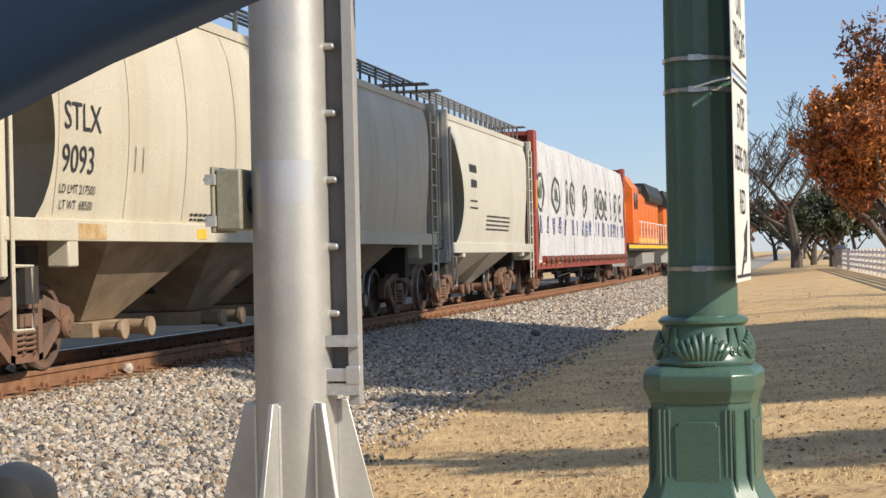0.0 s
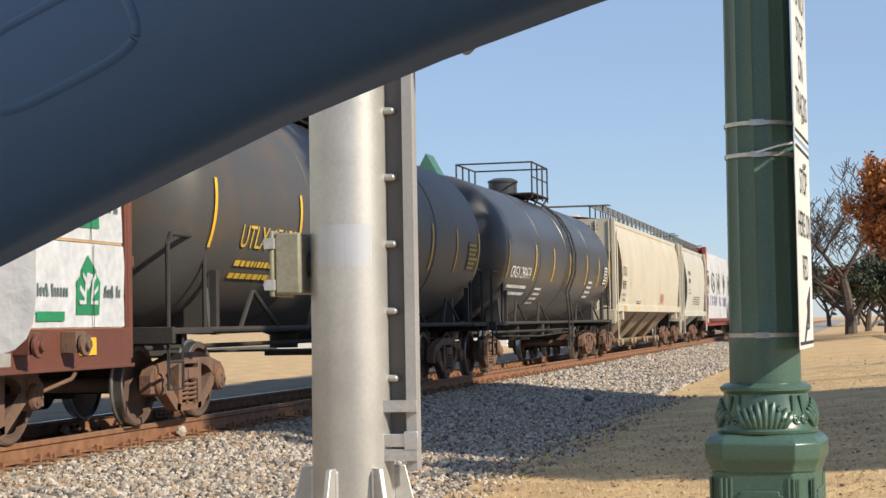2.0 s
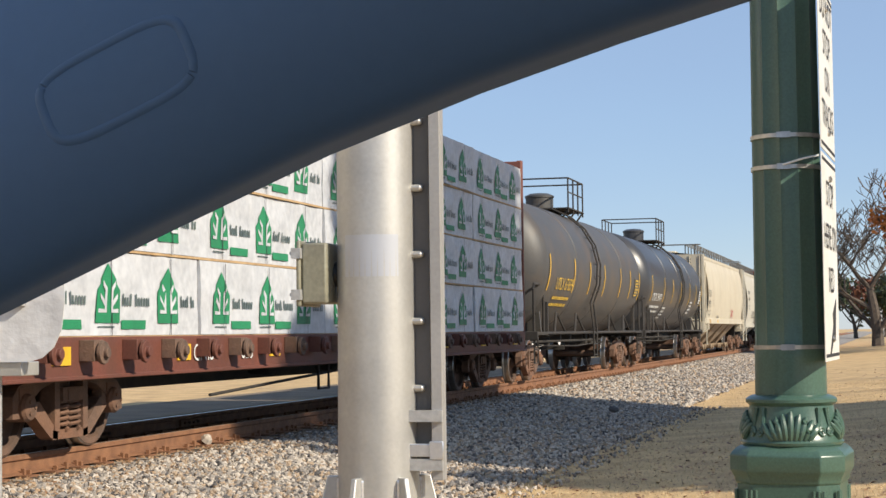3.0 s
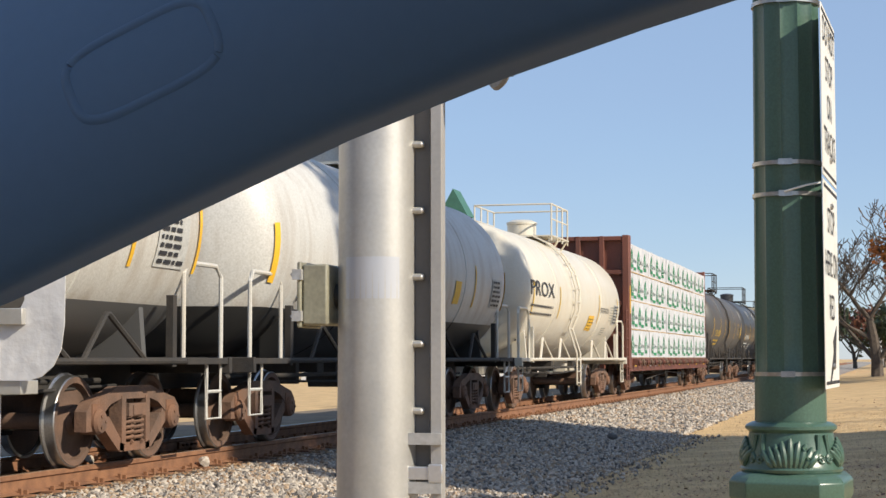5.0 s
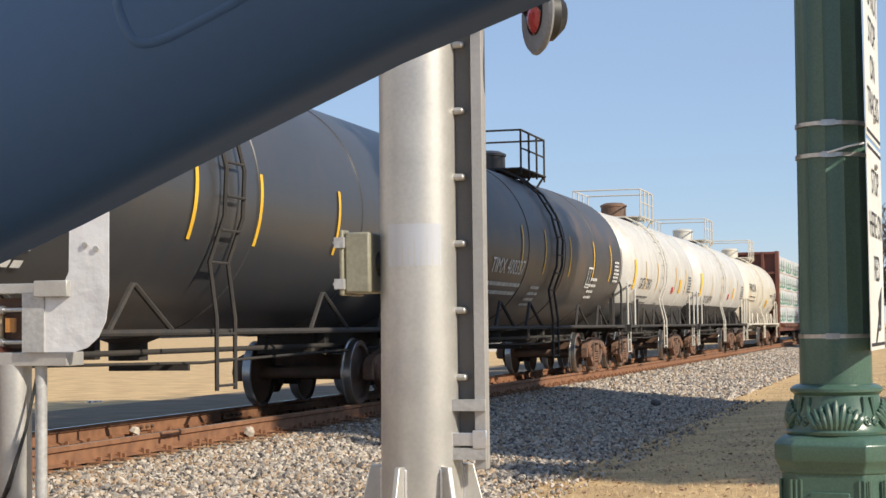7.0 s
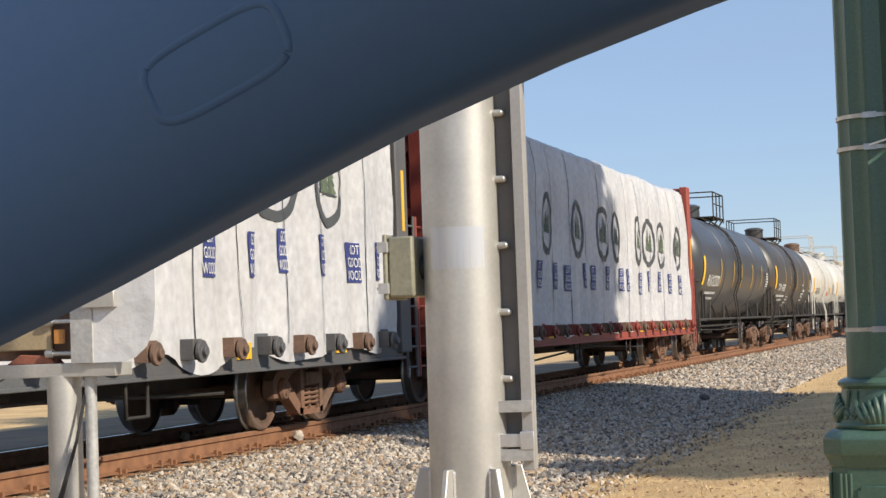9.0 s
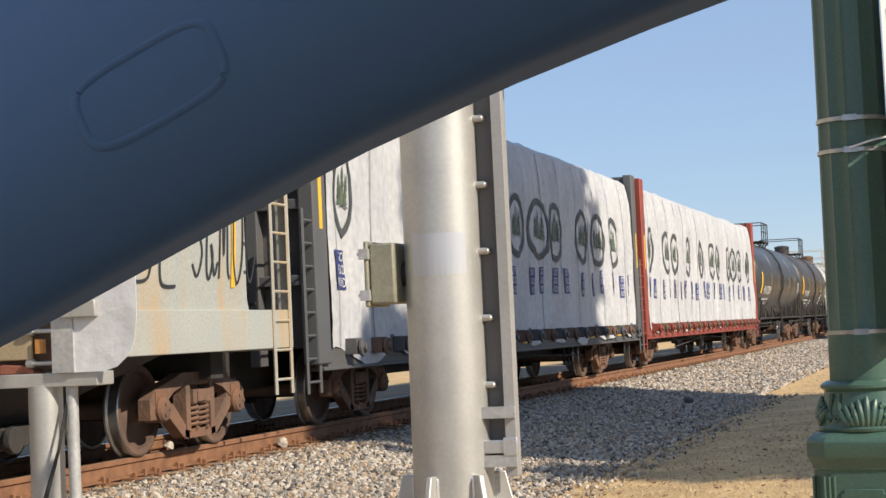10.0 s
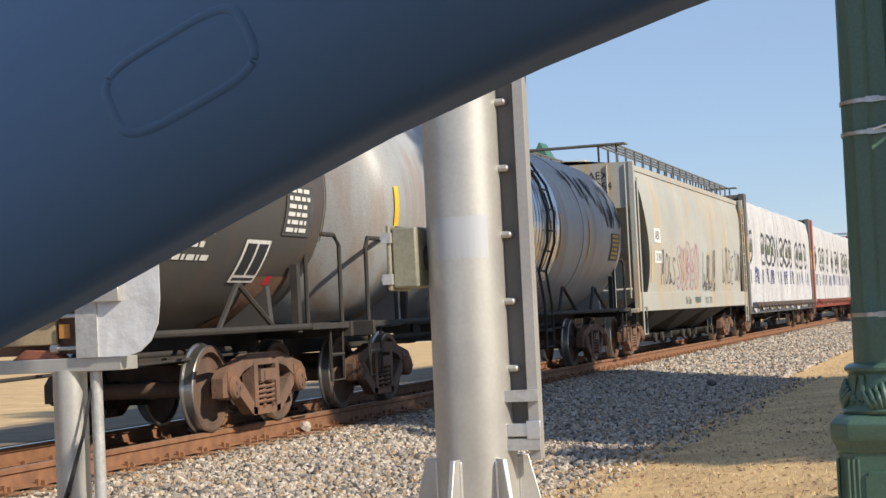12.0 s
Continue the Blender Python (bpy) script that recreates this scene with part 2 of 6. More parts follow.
def stones(name, count, material, x0, x1, y0, y1, smin, smax, seed, power=1.0):
    """Loose broken stones as one mesh."""
    rng = np.random.default_rng(seed)
    g = (1 + 5 ** 0.5) / 2
    ico = np.array([(-1, g, 0), (1, g, 0), (-1, -g, 0), (1, -g, 0), (0, -1, g), (0, 1, g), (0, -1, -g), (0, 1, -g), (g, 0, -1), (g, 0, 1), (-g, 0, -1), (-g, 0, 1)]) / 1.9
    tri = np.array([(0, 11, 5), (0, 5, 1), (0, 1, 7), (0, 7, 10), (0, 10, 11), (1, 5, 9), (5, 11, 4), (11, 10, 2), (10, 7, 6), (7, 1, 8),
                    (3, 9, 4), (3, 4, 2), (3, 2, 6), (3, 6, 8), (3, 8, 9), (4, 9, 5), (2, 4, 11), (6, 2, 10), (8, 6, 7), (9, 8, 1)])
    px = rng.uniform(x0, x1, count)
    py = y0 + (y1 - y0) * rng.uniform(0, 1, count) ** power
    pz = np.array([lift(a, b) for a, b in zip(px, py)])
    size = rng.uniform(smin, smax, count)
    v = ico[None] * rng.uniform(0.45, 1.35, (count, 12, 1)) * (size[:, None] * rng.uniform(0.6, 1.2, (count, 3)))[:, None]
    a, b = rng.uniform(0, 6.28, count), rng.uniform(0, 6.28, count)
    ca, sa, cb, sb = np.cos(a)[:, None], np.sin(a)[:, None], np.cos(b)[:, None], np.sin(b)[:, None]
    x, y, z = v[..., 0] * ca - v[..., 1] * sa, v[..., 0] * sa + v[..., 1] * ca, v[..., 2]
    x, z = x * cb - z * sb, x * sb + z * cb
    v = np.stack([x + px[:, None], y + py[:, None], z + (pz + 0.012 + size * 0.35)[:, None]], -1).reshape(-1, 3)
    f = (tri[None] + 12 * np.arange(count)[:, None, None]).reshape(-1, 3)
    me = bpy.data.meshes.new(name)
    me.vertices.add(len(v))
    me.vertices.foreach_set("co", v.ravel())
    me.loops.add(f.size)
    me.loops.foreach_set("vertex_index", f.ravel())
    me.polygons.add(len(f))
    me.polygons.foreach_set("loop_start", np.arange(0, f.size, 3))
    me.update()
    me.shade_flat()
    me.materials.append(material)
    return tagged(new(name, me), "loose broken granite stones of the ballast", "gravel", kind="stuff")


STAINED = [mat("granite_rusty", (0.3, 0.17, 0.085), (0.2, 0.11, 0.06), 0.9, 0, 12, 0.3, 90), mat("granite_brown", (0.4, 0.27, 0.16), (0.3, 0.19, 0.11), 0.9, 0, 12, 0.3, 90)]
for i, m in enumerate(STONES):
    n = (13500, 10500, 8500, 5000)[i]
    stones("ballast_gravel", n, m, -7.82, -4.15, 10.0, 34, 0.017, 0.04, 10 + i, 1.25)
    stones("ballast_gravel", n // 2, m, -7.85, -4.1, 34, 90, 0.028, 0.055, 20 + i, 1.2)
    stones("ballast_gravel", n // 7, m, -9.5, -8.35, 12, 60, 0.022, 0.045, 30 + i, 1.2)
    # the thinning edge of the ballast over the grass
    stones("ballast_gravel", n // 16, m, -4.15, -3.8, 10.0, 34, 0.016, 0.034, 40 + i, 1.2)
    stones("ballast_gravel", n // 60, m, -3.8, -3.35, 10.0, 34, 0.014, 0.03, 44 + i, 1.2)
for i, m in enumerate(STAINED):
    stones("ballast_gravel", 3000, m, -8.08, -7.6, 10.0, 40, 0.014, 0.032, 50 + i, 1.25)
    stones("ballast_gravel", 700, m, -7.7, -7.0, 10.0, 40, 0.016, 0.034, 54 + i, 1.25)
tagged(part("rock", Shape().lathe([(0.02, -0.03), (0.09, 0.0), (0.1, 0.04), (0.07, 0.08), (0.02, 0.09)], 7), STONES[3]), "dark lump of rock on the ballast", "rock").matrix_basis = pose(-4.95, 30.3, 0.12, 12, 8, 30)

# ---- track ----
RAIL_PROF = [(-0.07, 0), (0.07, 0), (0.07, 0.012), (0.012, 0.03), (0.012, 0.125), (0.036, 0.14), (0.036, 0.178), (0.028, 0.185), (-0.028, 0.185), (-0.036, 0.178), (-0.036, 0.14), (-0.012, 0.125), (-0.012, 0.03), (-0.07, 0.012)]
for x, top in ((XC + 0.7535, RAILTOP), (XC - 0.7535, RAILTOP2)):
    rail = thing("rail", pose(x, 0, RAIL - 0.187), "rust-brown steel rail with a worn head", "rail", "rails", "structure")
    part("rail_bar", Shape().prism(RAIL_PROF, -60, 420, "y"), RAILRUST, rail)
    part("rail_head", Shape().box(-0.027, 0.027, -60, 420, 0.184, 0.1868), top, rail, "worn running surface")
tie_me = Shape().box(-1.3, 1.3, -0.115, 0.115, -0.17, 0.0).mesh("tie", TIE)
plate_me = Shape().box(-0.18, 0.18, -0.1, 0.1, 0, 0.018).box(-0.12, -0.08, -0.07, -0.04, 0.018, 0.06).box(0.08, 0.12, 0.04, 0.07, 0.018, 0.06).mesh("tie_plate", RAILRUST)
for i in range(120):
    y = 8 + 0.53 * i
    t = tagged(new("tie", tie_me), "dark creosoted wooden railway tie", "tie", "ties under the track")
    t.matrix_basis = pose(XC, y, RAIL - 0.205, 0, 0, random.uniform(-1, 1))
    for s in (-1, 1):
        q = part("tie_plate", plate_me, None, t)
        q.matrix_basis = pose(s * 0.7535, 0, 0.0)
anchor_me = Shape().box(-0.075, 0.075, -0.02, 0.02, -0.02, 0.02).box(0.05, 0.085, -0.02, 0.02, -0.02, 0.05).mesh("rail_anchor", RAILRUST)
for i in range(60):
    a = tagged(new("rail_anchor", anchor_me), "small rusty steel rail anchor under the rail", "anchor", "anchors along the rail")
    a.matrix_basis = pose(XC + 0.7535, 10.3 + 0.53 * i + random.choice((-0.16, 0.16)), RAIL - 0.18)
pale = tagged(part("stone", Shape().lathe([(0.03, -0.04), (0.075, -0.03), (0.06, 0.02), (0.03, 0.05), (0.01, 0.052)], 6), STONES[0], smooth=False), "pale stone leaning on the rail", "stone")
pale.matrix_basis = pose(-8.03, 19.17, 0.33, 24, 35, 20)
twin = tagged(part("stone", Shape().lathe([(0.03, -0.04), (0.075, -0.03), (0.06, 0.02), (0.03, 0.05), (0.01, 0.052)], 6), STONES[0], smooth=False), "pale stone between the rails", "stone")
twin.matrix_basis = pose(-9.48, 19.09, 0.33, 5, 25, 50)
for y in (19.6, 22.4):
    jb = thing("joint_bar", pose(XC - 0.7535 + 0.03, y, RAIL - 0.1), "rusty bolted joint bar on the rail", "joint bar", "joint bars", "structure")
    part("bar", Shape().box(-0.012, 0.02, -0.32, 0.32, -0.05, 0.04), RAILRUST, jb, bevel=0.006)
    for k in (-0.22, -0.08, 0.08, 0.22):
        part("bolt", Shape().lathe([(0.022, 0.02), (0.022, 0.045), (0.012, 0.06)], 6, "x", (0, k, 0)), TRUCKM, jb)
lit = Shape().grid([[(0.3 * a / 5, 0.22 * b / 4, 0.02 + 0.06 * abs(math.sin(a * 1.7 + b * 2.3))) for a in range(6)] for b in range(5)])
tagged(part("plastic_litter", lit, WHITE_SIGN, smooth=False), "crumpled white plastic litter on the asphalt", "litter").matrix_basis = pose(-17.0, 32.0, 0.03, 0, 0, 25)
ROADM = mat("worn_asphalt", (0.25, 0.2, 0.15), (0.19, 0.155, 0.12), 1.0, 0, 1.2, 0.5, 50, (0.24, 0.18, 0.11), 0.6, spec=0.1)
road = Shape().grid([[(x, y, lift(x, y) + 0.02) for x in (-16.5, -15, -13.4)] for y in range(-40, 400, 10)])
tagged(part("road", road, ROADM), "worn grey asphalt lane behind the track", "road", kind="structure")

# ---- signal mast and lamp post ----


def signal_mast():
    t = thing("signal_mast", pose(-2.14, 6.8, 0.0), "galvanised steel railway signal mast with gusseted base", "signal mast")
    part("pole", Shape().lathe([(0.158, 0.36), (0.158, 1.05), (0.155, 1.5), (0.152, 3.2), (0.148, 6.5)], 40), GALV, t)
    part("tape_patch", Shape().grid([[(0.1545 * math.cos(radians(a)), 0.1545 * math.sin(radians(a)), z) for a in range(-125, -40, 6)] for z in (1.765, 1.925)]), TAPE, t, "silver foil patch")
    part("base_plate", Shape().box(-0.36, 0.36, -0.36, 0.36, 0.3, 0.36), GALV, t, bevel=0.01)
    part("concrete_footing", Shape().lathe([(0.5, -0.5), (0.5, 0.29), (0.47, 0.3)], 32), mat("concrete", (0.4, 0.38, 0.35), None, 0.9, 0, 5, 0.3), t, "round concrete footing")
    for i in range(6):
        a = math.radians(60 * i + 12)
        g = Shape().prism([(0.15, 0.36), (0.34, 0.36), (0.34, 0.42), (0.2, 1.0), (0.15, 1.0)], -0.011, 0.011, "y")
        q = part("gusset", g, GALV, t, bevel=0.004)
        q.matrix_basis = pose(0, 0, 0, 0, 0, 60 * i + 18)
        bead = Shape()
        for sy in (-1, 1):
            bead.tube([(0.157 + 0.001 * (k % 2), sy * 0.013, 0.37 + 0.01 * k) for k in range(63)], [0.006 + 0.0018 * (k % 2) for k in range(63)], 5)
        part("weld_bead", bead, ALU, q, "rippled weld bead")
    box = part("junction_box", Shape().box(-0.265, -0.165, -0.13, 0.1, 1.665, 1.9), BOXGREY, t, "olive grey junction box", bevel=0.008)
    part("box_lid", Shape().box(-0.285, -0.268, -0.14, 0.11, 1.655, 1.91), BOXGREY, box, bevel=0.006)
    for z in (1.7, 1.86):
        part("latch", Shape().box(-0.3, -0.262, -0.155, -0.13, z - 0.02, z + 0.02).tube([(-0.3, -0.15, z), (-0.3, -0.1, z)], 0.008), GALV2, box)
    part("conduit_hub", Shape().lathe([(0.05, -0.17), (0.05, -0.14)], 16, "x", (0, 0, 1.78)), BLACK, t)
    for z in (1.23, 1.045):
        part("bracket", Shape().box(0.12, 0.272, -0.068, -0.05, z - 0.022, z + 0.022), GALV2, t)
    lad = thing("mast_ladder", pose(-2.162, 6.8, 0.0), "galvanised ladder bolted to the signal mast", "ladder")
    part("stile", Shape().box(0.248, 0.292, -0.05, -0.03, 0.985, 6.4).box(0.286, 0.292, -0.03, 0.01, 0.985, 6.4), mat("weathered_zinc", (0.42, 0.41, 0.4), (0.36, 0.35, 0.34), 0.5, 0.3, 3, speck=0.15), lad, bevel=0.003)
    # rear stile: the pole's shade is put into its darker zinc colour
    part("stile", Shape().box(0.15, 0.236, -0.012, 0.004, 1.05, 6.4), mat("shaded_zinc", (0.14, 0.135, 0.13), (0.115, 0.11, 0.105), 0.7, 0.1, 3, speck=0.1), lad, "flat rear stile with shade in its colour")
    for i in range(14):
        z = 1.335 + 0.2575 * i
        part("rung", Shape().tube([(0.15, -0.02, z), (0.208, -0.026, z), (0.216, -0.026, z)], [0.014, 0.014, 0.009], 10), GALV, lad)
    part("foot_clamp", Shape().box(0.155, 0.298, -0.066, -0.052, 1.075, 1.125).box(0.244, 0.3, -0.072, -0.064, 1.065, 1.135), ALU, lad, "bright aluminium clamp", bevel=0.004)
    sig = thing("signal_light", pose(-1.655, 6.8, 2.725, 0, 0, -146), "railway flasher with round grey backplate and red lens", "signal light")
    part("backplate", Shape().lathe([(0.145, -0.012), (0.156, 0.0), (0.145, 0.012)], 40, "x"), mat("grey_backplate", (0.22, 0.22, 0.225), None, 0.5), sig)
    hood = Shape()
    for r in (0.08, 0.075):
        hood.grid([[(0.012 + d * (0.1 + 0.9 * max(0, math.sin(a))), r * math.cos(a), r * math.sin(a)) for a in [2 * math.pi * k / 32 for k in range(33)]] for d in (0.0, 0.03, 0.06)])
    part("hood", hood, BLACK, sig)
    part("lens", Shape().lathe([(0.074, 0.014), (0.055, 0.026), (0.01, 0.034)], 28, "x"), mat("red_lens", (0.4, 0.03, 0.03), None, 0.15), sig)
    part("arm", Shape().tube([(-0.01, 0, 0), (-0.08, 0, 0.02), (-0.1, 0, 0.35), (-0.16, 0.3, 0.4), (-0.16, 0.45, 0.4)], 0.028, 12), GALV2, sig)
    part("lamp_housing", Shape().lathe([(0.1, -0.012), (0.1, -0.06), (0.06, -0.1)], 24, "x"), BLACK, sig)


def octagon(r, c=0.6):
    """A square with cut corners, half width r, corners cut at c."""
    k = r * c
    return [(r, -k), (r, k), (k, r), (-k, r), (-r, k), (-r, -k), (-k, -r), (k, -r)]


def octo(shape, prof, c=0.6):
    vs, fs = [], []
    for r, z in prof:
        vs += [(x, y, z) for x, y in octagon(r, c)]
    n = len(prof)
    for i in range(n - 1):
        fs += [(i * 8 + k, i * 8 + (k + 1) % 8, (i + 1) * 8 + (k + 1) % 8, (i + 1) * 8 + k) for k in range(8)]
    fs += [tuple(range(8))[::-1], tuple(range((n - 1) * 8, n * 8))]
    return shape.add(vs, fs)


def lamp_post(m, label):
    t = thing("lamp_post", m, label, "lamp post", "green street lamps")
    ped = part("pedestal", octo(Shape(), [(0.32, 0.0), (0.32, 0.42), (0.28, 0.48), (0.262, 0.54), (0.236, 0.6), (0.204, 0.66), (0.19, 0.72), (0.187, 0.95), (0.187, 0.985)], 0.64), GREEN, t, bevel=0.006)
    part("cornice", octo(Shape(), [(0.183, 0.975), (0.192, 0.985), (0.194, 1.0), (0.204, 1.02), (0.209, 1.03), (0.209, 1.085), (0.198, 1.1), (0.18, 1.115), (0.17, 1.118)], 0.64), GREEN, t, bevel=0.004)
    for a in (0, 90, 180, 270):
        outline = [(-0.07, 0.63), (0.07, 0.63), (0.07, 0.645), (0.082, 0.645), (0.082, 0.9), (0.07, 0.9), (0.07, 0.915), (-0.07, 0.915), (-0.07, 0.9), (-0.082, 0.9), (-0.082, 0.645), (-0.07, 0.645)]
        q = part("panel", Shape().prism(outline, -0.196, -0.18, "y"), GREEN, ped, bevel=0.003)
        q.matrix_basis = pose(0, 0, 0, 0, 0, a)
        for s in (-1, 1):
            for k in range(3):
                f = Shape().tube([(s * (0.104 + 0.018 * k), -0.187, 0.63), (s * (0.104 + 0.018 * k), -0.186, 0.96)], 0.0065, 6)
                part("flute", f, GREEN, ped).matrix_basis = pose(0, 0, 0, 0, 0, a)
                f = Shape().tube([(s * 0.028 - 0.018 + 0.018 * k, -0.187 * 1.14 + 0.03, 0.63), (s * 0.028 - 0.018 + 0.018 * k, -0.187 * 1.14 + 0.03, 0.96)], 0.006, 6)
                part("flute", f, GREEN, ped).matrix_basis = pose(0, 0, 0, 0, 0, a + 45)
    part("urn", Shape().lathe([(0.175, 1.112), (0.187, 1.12), (0.19, 1.13), (0.182, 1.14), (0.176, 1.16), (0.166, 1.2), (0.158, 1.235), (0.154, 1.262), (0.16, 1.268), (0.168, 1.275), (0.168, 1.286), (0.16, 1.293), (0.145, 1.3), (0.135, 1.302)], 40), GREEN, t)
    for i in range(4):
        leaf = Shape()
        for k in range(-4, 5):
            h = 0.105 - 0.011 * abs(k)
            pts = []
            for m in range(7):
                f = m / 6
                ang = radians(-90 + 5.2 * k * (1 + 0.55 * f) + 3.0 * math.copysign(f * f, k) * (k != 0))
                z = 1.14 + h * f
                rr = 0.177 - 0.19 * (z - 1.14) + 0.01 * math.sin(math.pi * f) + 0.006 * f ** 4
                pts.append((rr * math.cos(ang), rr * math.sin(ang), z))
            leaf.tube(pts, [0.009, 0.0125, 0.0135, 0.013, 0.0115, 0.01, 0.005], 8)
        q = part("acanthus_leaf", leaf, GREEN, t, "cast acanthus leaf")
        q.matrix_basis = pose(0, 0, 0, 0, 0, 90 * i + 8)
        for m in (-1, 1):
            pts = []
            for j in range(26):
                a, rad = 0.42 * j, 0.019 * (1 - j / 30)
                ang = radians(-45 + 8 + m * (6.5 + 5.5 * math.cos(a) * (1 - j / 30)))
                z = 1.168 + rad * math.sin(a)
                pts.append(((0.18 - 0.14 * (z - 1.14)) * math.cos(ang), (0.18 - 0.14 * (z - 1.14)) * math.sin(ang), z))
            stem = [((0.168 - 0.1 * f) * 1.0 * math.cos(radians(-37 + m * (9 - 30 * f))), (0.168 - 0.1 * f) * math.sin(radians(-37 + m * (9 - 30 * f))), 1.18 + 0.9 * f) for f in (0.0, 0.03, 0.06, 0.085)]
            q = part("scroll", Shape().tube(pts, 0.006, 6).tube(stem, [0.008, 0.009, 0.009, 0.011], 6), GREEN, t, "cast scroll")
            q.matrix_basis = pose(0, 0, 0, 0, 0, 90 * i)
    shaft, seg = Shape(), 96
    rows = []
    for z, r, dep in ((1.298, 0.132, 0), (1.44, 0.131, 0), (1.47, 0.131, 0), (1.5, 0.13, 0.008), (1.6, 0.13, 0.01), (2.4, 0.126, 0.01), (4.0, 0.118, 0.01)):
        rows.append([((r - dep * abs(math.sin(math.pi * 12 * k / seg)) ** 0.6) * math.cos(2 * math.pi * k / seg), (r - dep * abs(math.sin(math.pi * 12 * k / seg)) ** 0.6) * math.sin(2 * math.pi * k / seg), z) for k in range(seg + 1)])
    part("shaft", shaft.grid(rows), GREEN, t, "fluted dark green shaft")
    part("globe", Shape().lathe([(0.06, 4.0), (0.12, 4.02), (0.13, 4.06), (0.19, 4.2), (0.2, 4.32), (0.15, 4.46), (0.06, 4.55), (0.02, 4.65)], 24), WHITE_SIGN, t, "white glass globe")
    return t


def lamp_signs():
    lamp_post(pose(-0.575, 6.95, 0.0, 0, 0, -6), "green cast-iron street lamp with fluted shaft and square pedestal")
    for z in (1.478, 2.145, 2.262, 2.87):
        r = 0.134 - 0.004 * (z - 1.4)
        b = thing("steel_band", pose(-0.575, 6.95, z), "bright steel strap round the green lamp post", "strap", "straps on the lamp post")
        part("strap", Shape().lathe([(r - 0.004, -0.0075), (r, -0.0075), (r, 0.0075), (r - 0.004, 0.0075)], 48), STEEL, b)
        part("buckle", Shape().box(-0.025, 0.025, -r - 0.006, -r + 0.002, -0.011, 0.011), STEEL, b)
    wire = part("tie_wire", Shape().tube([(-0.58, 6.81, 2.15), (-0.5, 6.8, 2.17), (-0.45, 6.83, 2.182)], 0.004, 6), WHITE_SIGN)
    tagged(wire, "loose pale wire end at the lamp post strap", "wire")
    for z0, z1, lines in ((2.2, 2.83, (("DO NOT", 2.7), ("STOP", 2.565), ("ON", 2.43), ("TRACKS", 2.295))), (1.425, 2.185, (("STOP", 2.0), ("HERE ON", 1.84), ("RED", 1.68)))):
        s = thing("traffic_sign", pose(-0.422, 7.0, 0.0, 0, 0, -2.9), "white traffic sign with black lettering strapped to the lamp post", "sign", "signs on the lamp post")
        w = 0.3
        bl = part("sign_blank", Shape().box(-0.002, 0.002, -w, w, z0, z1), WHITE_SIGN, s, bevel=0.001)
        for zb in (z0 + 0.015, z1 - 0.027):
            part("border", Shape().box(0.002, 0.0035, -w + 0.015, w - 0.015, zb, zb + 0.012), BLACKP, bl)
        for txt, z in lines:
            me = letters(txt, 0.135, BLACKP)
            part("lettering", shaped(me, lambda x, y, z=z: (0.004, x * 0.95, z + y)), None, bl)
        if z0 < 2:
            part("arrow", Shape().prism([(-0.12, 1.45), (0.04, 1.56), (0.02, 1.6), (0.18, 1.66), (0.12, 1.5), (0.09, 1.53), (-0.1, 1.44)], 0.0025, 0.004), BLACKP, bl, "black arrow")
        for z in (z0 + 0.08, z1 - 0.08):
            part("bolt", Shape().lathe([(0.012, 0.002), (0.012, 0.01), (0.004, 0.014)], 8, "x", (0, 0, z)), STEEL, bl)


